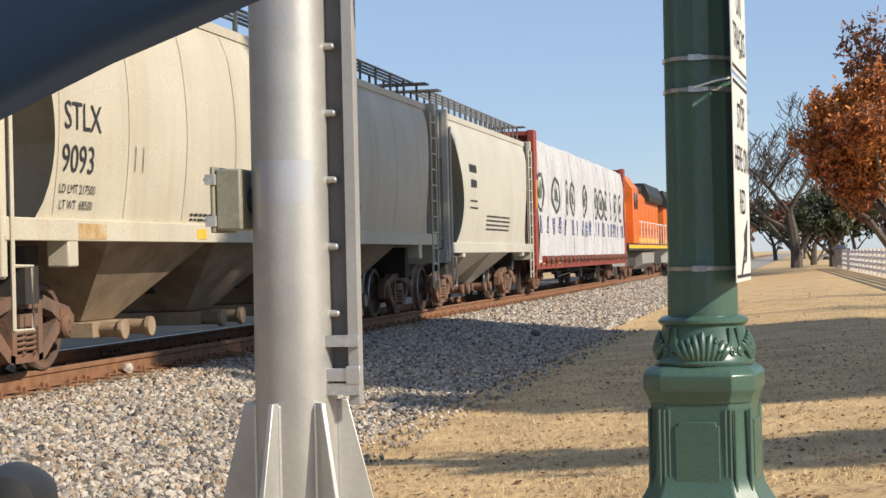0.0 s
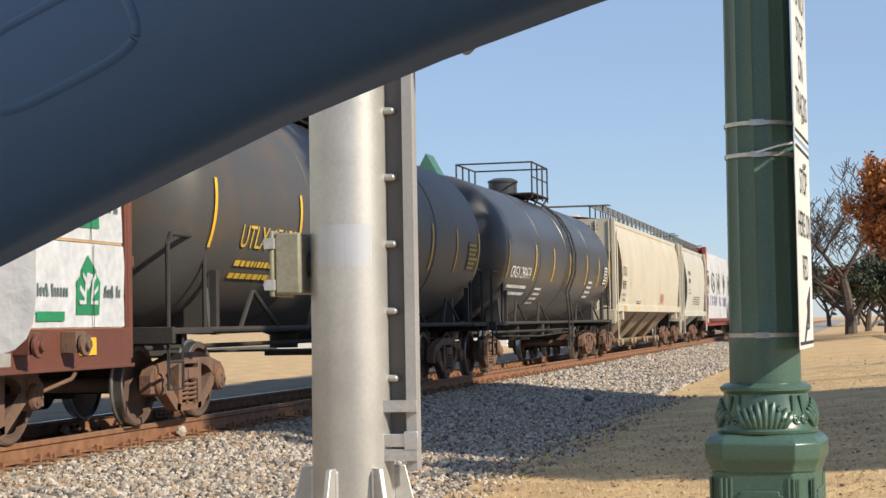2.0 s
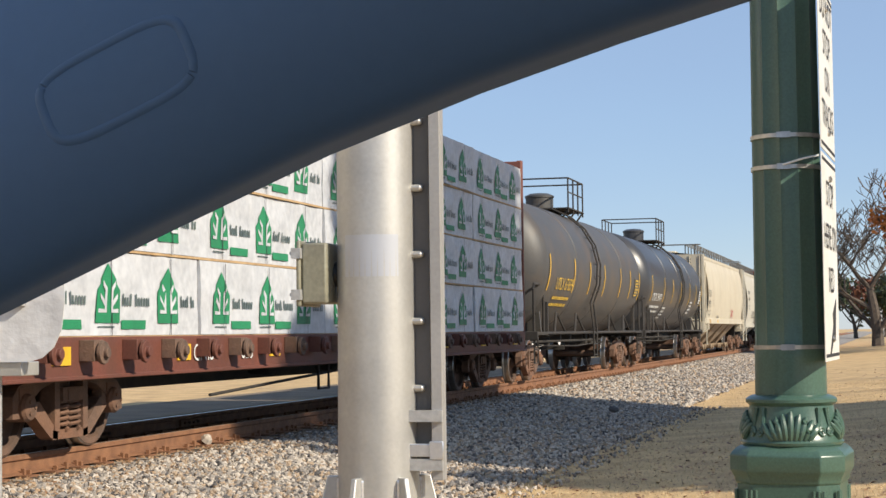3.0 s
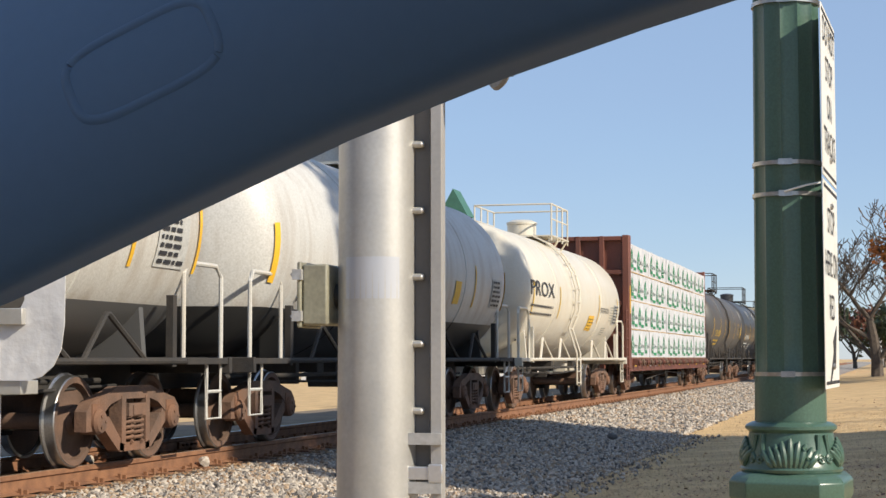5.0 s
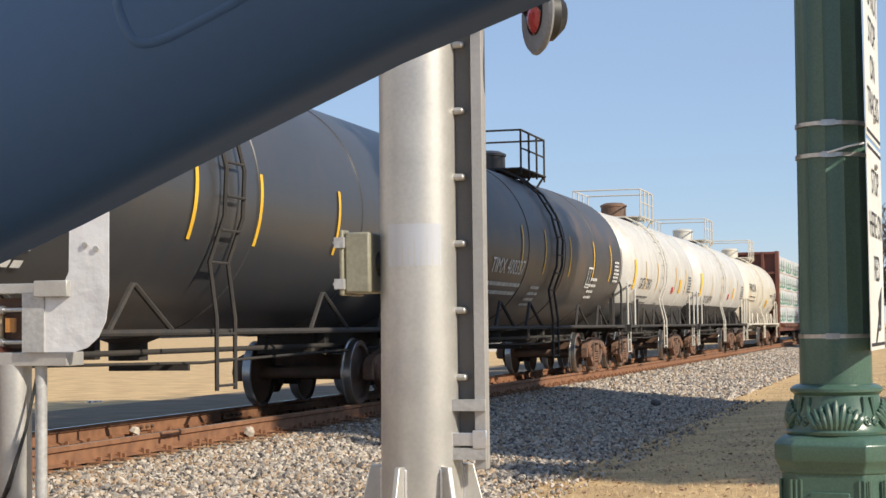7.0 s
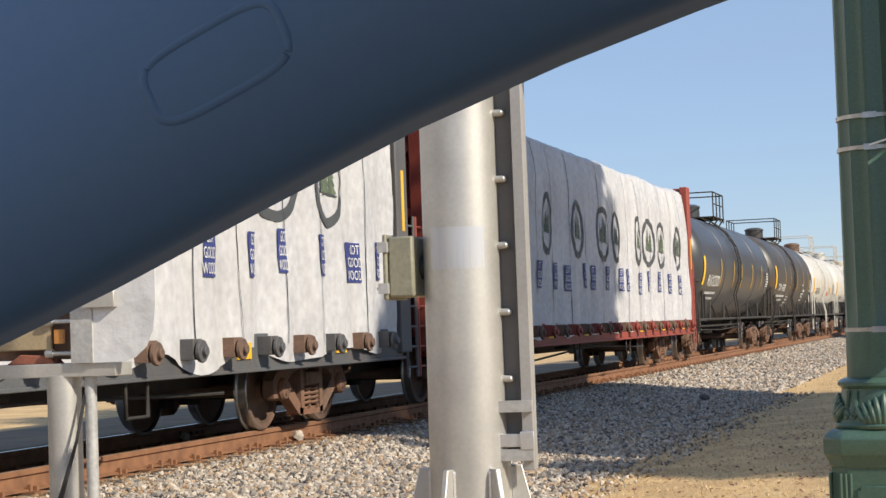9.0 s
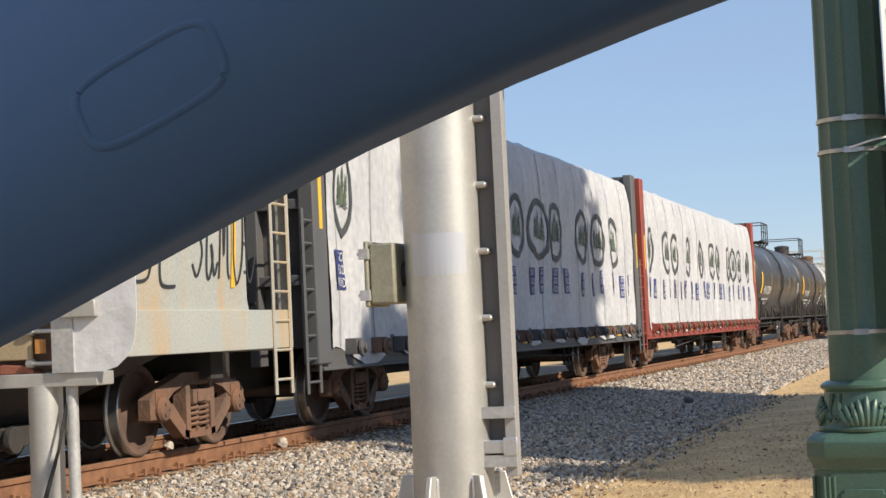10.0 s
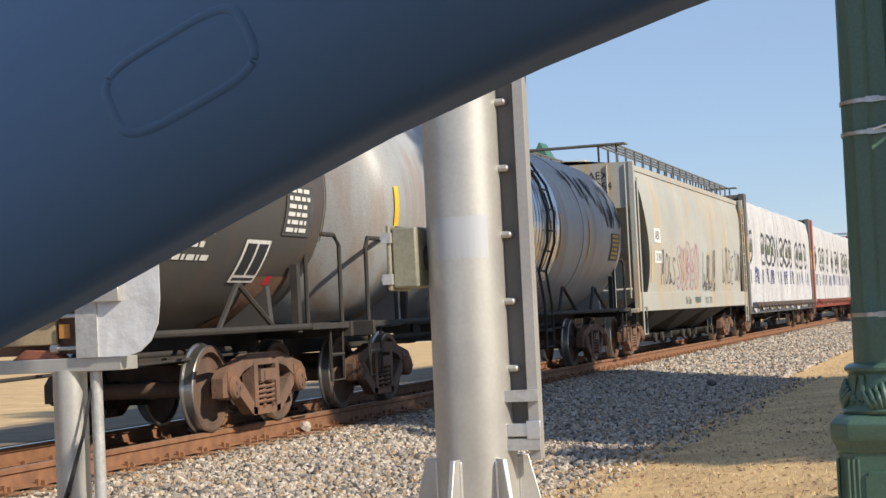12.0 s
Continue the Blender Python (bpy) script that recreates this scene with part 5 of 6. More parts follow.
def tarped_load(t, hl, z0, top, seed, hem=0.12):
    """A tarpaulin in folds over the load, with its printed emblems."""
    rng = random.Random(seed)
    y0, y1 = -hl + 0.3, hl - 0.3
    n = int((y1 - y0) / 0.11)

    def drop(u):
        return hem * (0.9 + 0.9 * noise.noise((u * 0.9, seed, 4.0)) + 0.9 * abs(math.sin(u * 1.45 + seed)))

    def x(u, w):
        f = (w - z0) / (top - z0)
        fold = 0.05 * noise.noise((u * 1.1 + seed, w * 0.35, 1)) + 0.04 * noise.noise((u * 4.2, w * 0.9 + seed, 3)) + 0.012 * noise.noise((u * 8, w * 6, seed))
        return 1.47 + fold - 0.13 * max(0, (f - 0.72) / 0.28) ** 2 - 0.02 * math.cos(u * 6.8) * (1 - f)

    def tz(u):
        return top + 0.07 * noise.noise((u * 0.45, seed, 9)) + 0.03 * noise.noise((u * 2.3, seed, 5))

    s = Shape()
    us = [y0 + (y1 - y0) * k / n for k in range(n + 1)]
    rows = []
    for j in range(23):
        rows.append([(x(u, z0 - drop(u) + (tz(u) - 0.1 - z0 + drop(u)) * j / 22), u, z0 - drop(u) + (tz(u) - 0.1 - z0 + drop(u)) * j / 22) for u in us])
    rows.append([(1.22, u, tz(u) + 0.0) for u in us])
    rows.append([(0.0, u, tz(u) + 0.05) for u in us])
    rows.append([(-1.25, u, tz(u)) for u in us])
    for j in range(8):
        rows.append([(-1.45 + 0.03 * noise.noise((u * 2, j, seed)), u, tz(u) - 0.1 + (z0 - drop(u) - tz(u) + 0.1) * j / 7) for u in us])
    s.grid(rows)
    part("tarpaulin", s, TARP, t, "white printed lumber tarpaulin in folds")
    part("timber_load", Shape().box(-1.36, 1.3, y0 + 0.02, y1 - 0.02, z0 + 0.01, top - 0.2), WRAP, t)
    u = y0 + 0.3
    while u < y1 - 0.2:
        strap = Shape().grid([[(x(u + d, w) + 0.012, u + d, w) for d in (-0.008, 0.008)] for w in [z0 - 0.1 + (top - z0 - 0.05) * j / 20 for j in range(21)]])
        part("strap", strap, BLACKP, t, "thin dark tie-down strap")
        u += rng.uniform(1.0, 1.6)

    def patch(shape, pts, off):
        shape.add([(x(u, w) + off, u, w) for u, w in pts], [tuple(range(len(pts)))])

    zc = z0 + 1.78
    u = y0 + 0.55
    k = 0
    while u < y1 - 0.5:
        ring, trees, r = Shape(), Shape(), 0.56
        squash = rng.choice((0.5, 0.7, 1.0, 1.0, 1.3, 0.8))
        rows = []
        for q in range(33):
            a = 2 * math.pi * q / 32
            rows.append([(x(u + squash * rr * math.cos(a), zc + rr * math.sin(a)) + 0.014, u + squash * rr * math.cos(a), zc + rr * math.sin(a)) for rr in (r, r * 0.89, r * 0.79)])
        ring.grid(rows)
        patch(ring, [(u - 0.3 * squash, zc - 0.19), (u, zc - 0.14), (u + 0.3 * squash, zc - 0.17), (u + 0.3 * squash, zc - 0.19), (u, zc - 0.165)], 0.016)
        e = part("emblem_ring", ring, RING, t, "charcoal ring emblem")
        for d, hh in ((-0.2, 0.4), (0.0, 0.52), (0.18, 0.42), (-0.1, 0.3)):
            for q in range(4):
                b = zc - 0.15 + hh * q / 4.6
                wd = 0.12 * (1 - q / 5) * squash
                patch(trees, [(u + d * squash - wd, b), (u + d * squash + wd, b), (u + d * squash, b + hh * 0.36)], 0.014 + 0.001 * q)
        part("forest_print", trees, PINE, e, "printed green pines")["kind"] = "stuff"
        u += rng.choice((1.3, 1.55, 2.3, 3.0))
        k += 1
    u = y0 + 0.4
    while u < y1 - 0.4:
        w = rng.choice((0.2, 0.3, 0.42, 0.46, 0.26))
        zb = z0 + 0.87 + rng.uniform(-0.04, 0.04)
        sh = rng.uniform(-0.06, 0.06)
        box = Shape()
        rows = [[(x(u + w * (i / 4 - 0.5) + sh * j / 5, zb - 0.24 + 0.48 * j / 5) + 0.015, u + w * (i / 4 - 0.5) + sh * j / 5, zb - 0.24 + 0.48 * j / 5) for i in range(5)] for j in range(6)]
        b = part("printed_box", box.grid(rows), NAVY, t, "navy printed slogan box")
        for i, line in enumerate(("GOT", "GOOD", "WOOD?")):
            me = letters(line, 0.165, WHITEP)
            zl = zb + 0.1 - 0.155 * i
            part("lettering", shaped(me, lambda p, q, zl=zl, u=u, w=w: (x(u + p * w / 0.52, zl + q) + 0.024, u + p * w / 0.52 * 0.92, zl + q)), None, b)
        u += rng.choice((0.75, 0.95, 1.1, 1.35))


# ---- locomotives ----
ORANGE = mat("orange_enamel", (0.72, 0.17, 0.025), (0.62, 0.14, 0.02), 0.4, 0, 1.5, 0, 40, (0.2, 0.1, 0.05), 0.4, True)
LOCODARK = mat("black_green_enamel", (0.025, 0.028, 0.026), None, 0.5, 0, 2)
GLASS = mat("dark_window_glass", (0.02, 0.03, 0.04), None, 0.08, 0, 2)


def locomotive(front, back, turned=False):
    t, L = car("locomotive", front, back, "orange and black freight locomotive with yellow stripe", "locomotive")
    hl = L / 2 - 0.7
    part("frame", Shape().box(-1.5, 1.5, -hl, hl, 1.2, 1.5), LOCODARK, t, bevel=0.02)
    part("hood", Shape().prism([(-1.05, 1.5), (1.05, 1.5), (1.05, 3.7), (0.85, 4.0), (-0.85, 4.0), (-1.05, 3.7)], -hl + 1.2, hl - 4.4, "y"), ORANGE, t, bevel=0.03)
    part("roof_hood", Shape().prism([(-1.25, 3.6), (1.25, 3.6), (1.3, 3.9), (1.05, 4.5), (-1.05, 4.5), (-1.3, 3.9)], -hl + 1.0, -hl + 8.5, "y").box(-0.9, 0.9, -hl + 8.5, hl - 4.5, 3.95, 4.3), LOCODARK, t, "black radiator and roof", bevel=0.03)
    part("cab", Shape().prism([(-1.5, 1.5), (1.5, 1.5), (1.5, 3.9), (1.1, 4.45), (-1.1, 4.45), (-1.5, 3.9)], hl - 4.5, hl - 2.2, "y"), ORANGE, t, bevel=0.04)
    part("nose", Shape().prism([(hl - 2.3, 1.5), (hl - 0.8, 1.5), (hl - 0.8, 2.9), (hl - 1.4, 3.2), (hl - 2.3, 3.25)], -1.1, 1.1), ORANGE, t, bevel=0.05)
    for s in (-1, 1):
        part("cab_window", Shape().box(s * 1.49, s * 1.505, hl - 4.1, hl - 3.4, 3.0, 3.7).box(s * 1.49, s * 1.505, hl - 3.2, hl - 2.5, 3.0, 3.7), GLASS, t)
        part("stripe", Shape().box(s * 1.5, s * 1.506, -hl + 0.1, hl - 0.1, 1.3, 1.45).box(s * 1.05, s * 1.056, -hl + 1.2, hl - 4.4, 1.6, 1.8), YELLOW, t, "yellow stripe")
        r = Shape()
        for k in range(12):
            y = -hl + 0.2 + (2 * hl - 4.5) * k / 11
            r.tube([(s * 1.48, y, 1.5), (s * 1.48, y, 2.5)], 0.02, 6)
        r.tube([(s * 1.48, -hl + 0.2, 2.5), (s * 1.48, hl - 4.4, 2.5)], 0.022, 6)
        part("handrail", r, WHITEP, t)
        for k in range(9):
            y = -hl + 1.8 + 1.3 * k
            part("hood_door", Shape().box(s * 1.05, s * 1.075, y, y + 1.1, 2.0, 3.4), ORANGE, t, bevel=0.01)
    part("fuel_tank", Shape().prism([(-1.35, 1.15), (1.35, 1.15), (1.35, 0.6), (1.0, 0.35), (-1.0, 0.35), (-1.35, 0.6)], -3.0, 3.0, "y"), mat("grey_fuel_tank", (0.3, 0.28, 0.26), None, 0.7, 0, 3), t, bevel=0.03)
    e = Shape()
    for s in (-1, 1):
        for x in (-1.35, 1.35):
            e.tube([(x, s * hl, 1.45), (x, s * hl, 2.55), (x * 0.4, s * hl, 2.55)], 0.03, 6).tube([(x, s * hl, 0.5), (x, s * hl, 1.3)], 0.035, 6)
        e.box(-1.4, 1.4, s * hl - 0.05, s * hl + 0.05, 0.55, 1.2)
    part("end_rail", e, WHITEP, t, "white end handrails")
    for s in (-1, 1):
        truck(t, s * (hl - 2.6))
        truck(t, s * (hl - 4.6))
        for x in (-1.1, 1.1):
            part("truck_frame", Shape().box(x - 0.1, x + 0.1, s * (hl - 5.6), s * (hl - 1.6), 0.5, 0.9), UNDER, t, bevel=0.03)
    if turned:
        for ob in t.children:
            if ob.name.split(".")[0] not in ("truck", "wheelset", "coupler"):
                ob.data.transform(FLIP)


DUSTY = mat("dusty_hopper_slope", (0.36, 0.27, 0.18), (0.26, 0.19, 0.125), 0.8, 0, 2.0, 0.1, 40, (0.16, 0.1, 0.06), 0.6, True)
CREAM = mat("cream_hopper_paint", (0.56, 0.51, 0.4), (0.5, 0.45, 0.35), 0.5, 0, 0.7, 0.03, 50, (0.42, 0.33, 0.22), 0.45, True)
STONEG = mat("stone_grey_hopper_paint", (0.5, 0.48, 0.41), (0.45, 0.43, 0.37), 0.55, 0, 0.7, 0.03, 50, (0.4, 0.35, 0.28), 0.4, True)
PALEG = mat("faded_grey_green_paint", (0.4, 0.41, 0.38), (0.34, 0.35, 0.33), 0.6, 0, 0.6, 0.04, 40, (0.5, 0.29, 0.08), 0.7, True)
BLACKT = mat("black_tank_paint", (0.043, 0.044, 0.048), (0.05, 0.05, 0.053), 0.34, 0, 0.8, 0.0, 60, (0.07, 0.06, 0.05), 0.35, True)
SOOTT = mat("matt_black_tank_paint", (0.045, 0.045, 0.046), (0.055, 0.05, 0.046), 0.42, 0, 0.6, 0.0, 60, (0.13, 0.075, 0.04), 0.6)
BROWNT = mat("sooty_brown_tank_paint", (0.064, 0.063, 0.064), (0.074, 0.069, 0.063), 0.5, 0, 0.6, 0.0, 60, (0.13, 0.085, 0.05), 0.5)
WHITET = mat("white_tank_paint", (0.57, 0.555, 0.515), (0.52, 0.505, 0.46), 0.35, 0, 0.8, 0.01, 60, (0.5, 0.36, 0.2), 0.35, True)
CREAMT = mat("ivory_tank_paint", (0.64, 0.6, 0.51), (0.59, 0.55, 0.46), 0.35, 0, 0.8, 0.01, 60, (0.5, 0.36, 0.2), 0.25, True)
WB = two_tone("white_over_black_paint", (0.56, 0.55, 0.52), (0.025, 0.025, 0.025), 1.72)
WG = two_tone("white_over_grey_paint", (0.56, 0.545, 0.505), (0.1, 0.1, 0.1), 1.65)
GREYT = mat("grey_stained_tank_paint", (0.34, 0.35, 0.355), (0.27, 0.275, 0.28), 0.45, 0, 0.7, 0.0, 60, (0.25, 0.13, 0.06), 0.6, True)
REDOX = mat("red_oxide_paint", (0.3, 0.055, 0.035), (0.24, 0.045, 0.03), 0.6, 0, 1.0, 0.05, 40, (0.12, 0.05, 0.035), 0.5, True)
BROWNOX = mat("brown_oxide_paint", (0.17, 0.055, 0.036), (0.13, 0.045, 0.03), 0.65, 0, 1.0, 0.05, 40, (0.08, 0.045, 0.03), 0.5, True)
SLATE = mat("slate_grey_paint", (0.1, 0.105, 0.11), (0.08, 0.08, 0.085), 0.6, 0, 1.0, 0.05, 40, (0.14, 0.1, 0.07), 0.4, True)
REDP = mat("red_spray", (0.5, 0.03, 0.05), None, 0.6)
PINKP = mat("faded_pink_spray", (0.48, 0.24, 0.32), (0.44, 0.27, 0.32), 0.6)
CHROME = mat("silver_repaint", (0.66, 0.66, 0.68), (0.5, 0.5, 0.53), 0.2, 0.95, 2.0)


def s_extra(t, half, end, hl):
    x = lambda z: half(z) + 0.012
    c = 16.45 - 24.1
    print_side(t, "STLX", c, 2.46, 0.4, x)
    print_side(t, "9093", c - 0.08, 2.03, 0.4, x)
    print_side(t, "LD LMT 217500", c - 0.05, 1.82, 0.13, x)
    print_side(t, "LT WT  68500", c - 0.05, 1.66, 0.13, x)
    for u in (c + 1.38, c + 1.6):
        part("stencil_line", Shape().grid([[(x(z), u - 0.008, z), (x(z), u + 0.008, z)] for z in (2.1, 2.2, 2.3, 2.38)]), BLACKP, t)
    print_bars(t, c + 3.2, 1.66, 2, 1.0, 0.03, 0.06, x, BLACKP)
    for k in range(10):
        y = c - 0.55 + 1.75 * k
        part("seam", Shape().grid([[(half(z) + 0.008, y - 0.012, z), (half(z) + 0.008, y + 0.012, z)] for z in [1.6 + 0.16 * j for j in range(16)]]), CREAM, t)
    scribble(t, hl - 7.2, 1.6, 1.2, 0.45, x, REDP, 4, 0.012, 5)
    part("yellow_patch", Shape().box(1.551, 1.556, -4.3, -4.0, 1.38, 1.5), YELLOW, t)
    rs = Shape().box(1.551, 1.556, -7.7, -7.0, 1.36, 1.52)
    part("rust_patch", rs, mat("flaked_rust", (0.4, 0.22, 0.06), (0.5, 0.4, 0.25), 0.8, 0, 6), t)


def b_extra(t, half, end, hl):
    x = lambda z: half(z) + 0.012
    print_bars(t, -hl + 2.0, 2.95, 1, 0.75, 0.17, 0.4, x, BLACKP, 1)
    print_bars(t, -hl + 2.1, 2.62, 1, 0.6, 0.17, 0.4, x, BLACKP, 2)
    print_bars(t, -hl + 2.0, 2.3, 2, 0.7, 0.04, 0.15, x, BLACKP, 3)
    print_bars(t, -hl + 4.0, 2.0, 4, 3.0, 0.04, 0.1, x, BLACKP, 4)


def aex_extra(t, half, end, hl):
    x = lambda z: half(z) + 0.012
    pan = Shape().grid([[(half(z) + 0.008, u, z) for u in (-6.65, -5.85)] for z in (2.55, 2.7, 2.88)])
    part("stencil_panel", pan, WHITEP, t, "white number panel")
    pan = Shape().grid([[(half(z) + 0.008, u, z) for u in (-6.65, -5.65)] for z in (2.08, 2.2, 2.36)])
    part("stencil_panel", pan, WHITEP, t, "white number panel")
    print_side(t, "AEX", -6.25, 2.62, 0.28, x)
    print_side(t, "21354", -6.15, 2.14, 0.24, x)
    sprayed(t, "MOLS", -hl + 2.6, 1.62, 1.9, 0.75, x, BLACKP, 0.016, 0, 7)
    sprayed(t, "SUBEO", -hl + 4.7, 1.62, 3.2, 0.95, x, PINKP, 0.017, 0.11, 9)
    sprayed(t, "LMUM", -hl + 8.5, 1.5, 2.3, 0.95, x, BLACKP, 0.018, 0, 14)
    sprayed(t, "OMMLM", -hl + 8.6, 1.36, 2.2, 0.3, x, BLACKP, 0.015, 0, 15)
    sprayed(t, "LMBE", -hl + 12.0, 1.65, 2.2, 0.95, x, BLACKP, 0.016, 0, 21)
    sprayed(t, "SLMUO", -hl + 14.4, 1.7, 1.6, 0.85, x, BLACKP, 0.015, 0, 25)
    print_side(t, "Be Like", -hl + 6.1, 1.12, 0.27, 1.556, GREYP)
    print_bars(t, -hl + 7.1, 1.14, 1, 0.9, 0.15, 0.1, 1.556, GREYP)
    print_side(t, "ROLL TIDE", -hl + 9.3, 1.12, 0.24, 1.556, GREYP)
    for y in (-hl + 1.45, -hl + 5.6, -hl + 9.5, hl - 1.5):
        part("reflector", Shape().grid([[(half(z) + 0.01, u, z) for u in (y - 0.05, y + 0.05)] for z in (1.65, 1.9, 2.2, 2.5)]), YELLOW, t)


def tmx_extra(t, put, hl, rng):
    placard(t, put, 2.5, -0.25)


def sooty_extra(t, put, hl, rng):
    placard(t, put, 5.4, -0.62, 0.62, 0.5)
    part("reflector", Shape().grid([[put(6.3 + d, -1.15 + 0.12 * j, 0.006) for d in (0, 0.16)] for j in range(2)]), REDP, t, "small red mark")
    rust = Shape().grid([[put(u, w, 0.003) for u in [6.0 + 0.1 * k + 0.25 * noise.noise((w * 3, k, 2)) for k in range(10)]] for w in [-2.0 + 0.12 * j for j in range(9)]])
    part("rust_patch", rust, mat("brown_spill", (0.2, 0.11, 0.07), (0.13, 0.075, 0.05), 0.8, 0, 4, 0.1, 40), t, "rust-brown spill stain on the tank end")


def p_extra(t, put, hl, rng):
    s = Shape().grid([[put(1.42 + d, -0.78 + 0.4 * j / 3, 0.004) for d in (0, 0.4, 0.79)] for j in range(4)])
    q = part("placard", s, YELLOW, t, "yellow hazard placard")
    bl = bars(Shape(), 1.5, -0.48, 4, 0.55, 0.022, 0.085, lambda u, w: put(u, w, 0.012), rng)
    part("small_print", bl, BLACKP, q)["kind"] = "stuff"
    me = letters("HYDROGEN PEROXIDE", 0.2, BLACKP)
    half = max(v.co.x for v in me.vertices)
    part("lettering", shaped(me, lambda u, w: put(u * 0.725 / half + 3.6, w - 0.27)), None, t)
    bl = bars(Shape(), 4.5, -0.1, 6, 0.8, 0.016, 0.07, lambda u, w: put(u, w, 0.012), rng)
    bars(bl, 3.8, -0.68, 4, 0.5, 0.014, 0.06, lambda u, w: put(u, w, 0.012), rng)
    part("small_print", bl, GREYP, t)["kind"] = "stuff"


def white_extra(t, put, hl, rng):
    s = Shape().grid([[put(2.4 + d, -0.55 + 0.4 * j / 3, 0.004) for d in (0, 0.4)] for j in range(4)])
    part("placard", s, YELLOW, t, "yellow hazard placard")
    sc = Shape()
    pts = [put(1.0 + 0.22 * math.sin(q * 0.9) + 0.03 * q, 0.1 * math.cos(q * 2.3) - 0.5, 0.012) for q in [0.3 * i for i in range(26)]]
    part("graffiti", sc.tube(pts, 0.008, 4), REDP, t, "small red tag")


def patch_extra(t, put, hl, rng):
    R, zc = 1.6, 2.6
    rows = []
    for k in range(49):
        u = -1.0 + 2.5 * k / 48
        ripple = 0.012 * math.sin(u * 9) * math.sin(u * 2.2) + 0.006 * math.sin(u * 31)
        rows.append([((R + 0.02 + ripple) * math.cos(a), u + 0.05 * math.sin(3 * a), zc + (R + 0.02 + ripple) * math.sin(a)) for a in [2 * math.pi * m / 64 for m in range(65)]])
    part("silver_jacket_band", Shape().grid(rows), CHROME, t, "bare rippled silver jacket band")
    soot = mat("flaking_soot", (0.05, 0.05, 0.055), (0.03, 0.03, 0.035), 0.7, 0, 4, 0.1)
    dots = random.Random(31)
    for k in range(46):
        u = 3.0 + 3.9 * dots.random() ** 0.7
        w, r = 1.1 - 1.2 * dots.random() * (u - 2.4) / 4.4, dots.uniform(0.03, 0.15)
        rim = [put(u + r * 0.45 * (1 + 0.5 * noise.noise((k, a, 1))) * math.cos(a), w + r * 1.7 * (1 + 0.5 * noise.noise((k, a, 5))) * math.sin(a), 0.006 + 0.0004 * (k % 7)) for a in [2 * math.pi * m / 11 for m in range(11)]]
        part("soot_flake", Shape().add(rim, [tuple(range(11))]), soot, t, "dark flaking soot patch")
    pts = [put(-1.35 + 0.125 * q + 0.06 * math.sin(q * 2.1), -0.75 + 0.14 * math.cos(q * 2.7), 0.05) for q in [0.25 * i for i in range(36)]]
    part("graffiti", Shape().tube(pts, 0.012, 4), REDP, t, "red sprayed tag")
    for row, w0 in ((0, -0.3), (1, -0.62), (2, -0.9)):
        for k in range(5 if row < 2 else 2):
            at = -3.8 + 0.36 * k + 0.06 * row
            pts = [put(at + 0.16 * math.sin(q * 1.3 + k + row) + 0.02 * q, w0 + 0.14 * math.cos(q * (1.5 + 0.25 * k)), 0.012) for q in [0.28 * i for i in range(20)]]
            part("graffiti", Shape().tube(pts, 0.009, 4), WHITEP, t, "white sprayed tag")


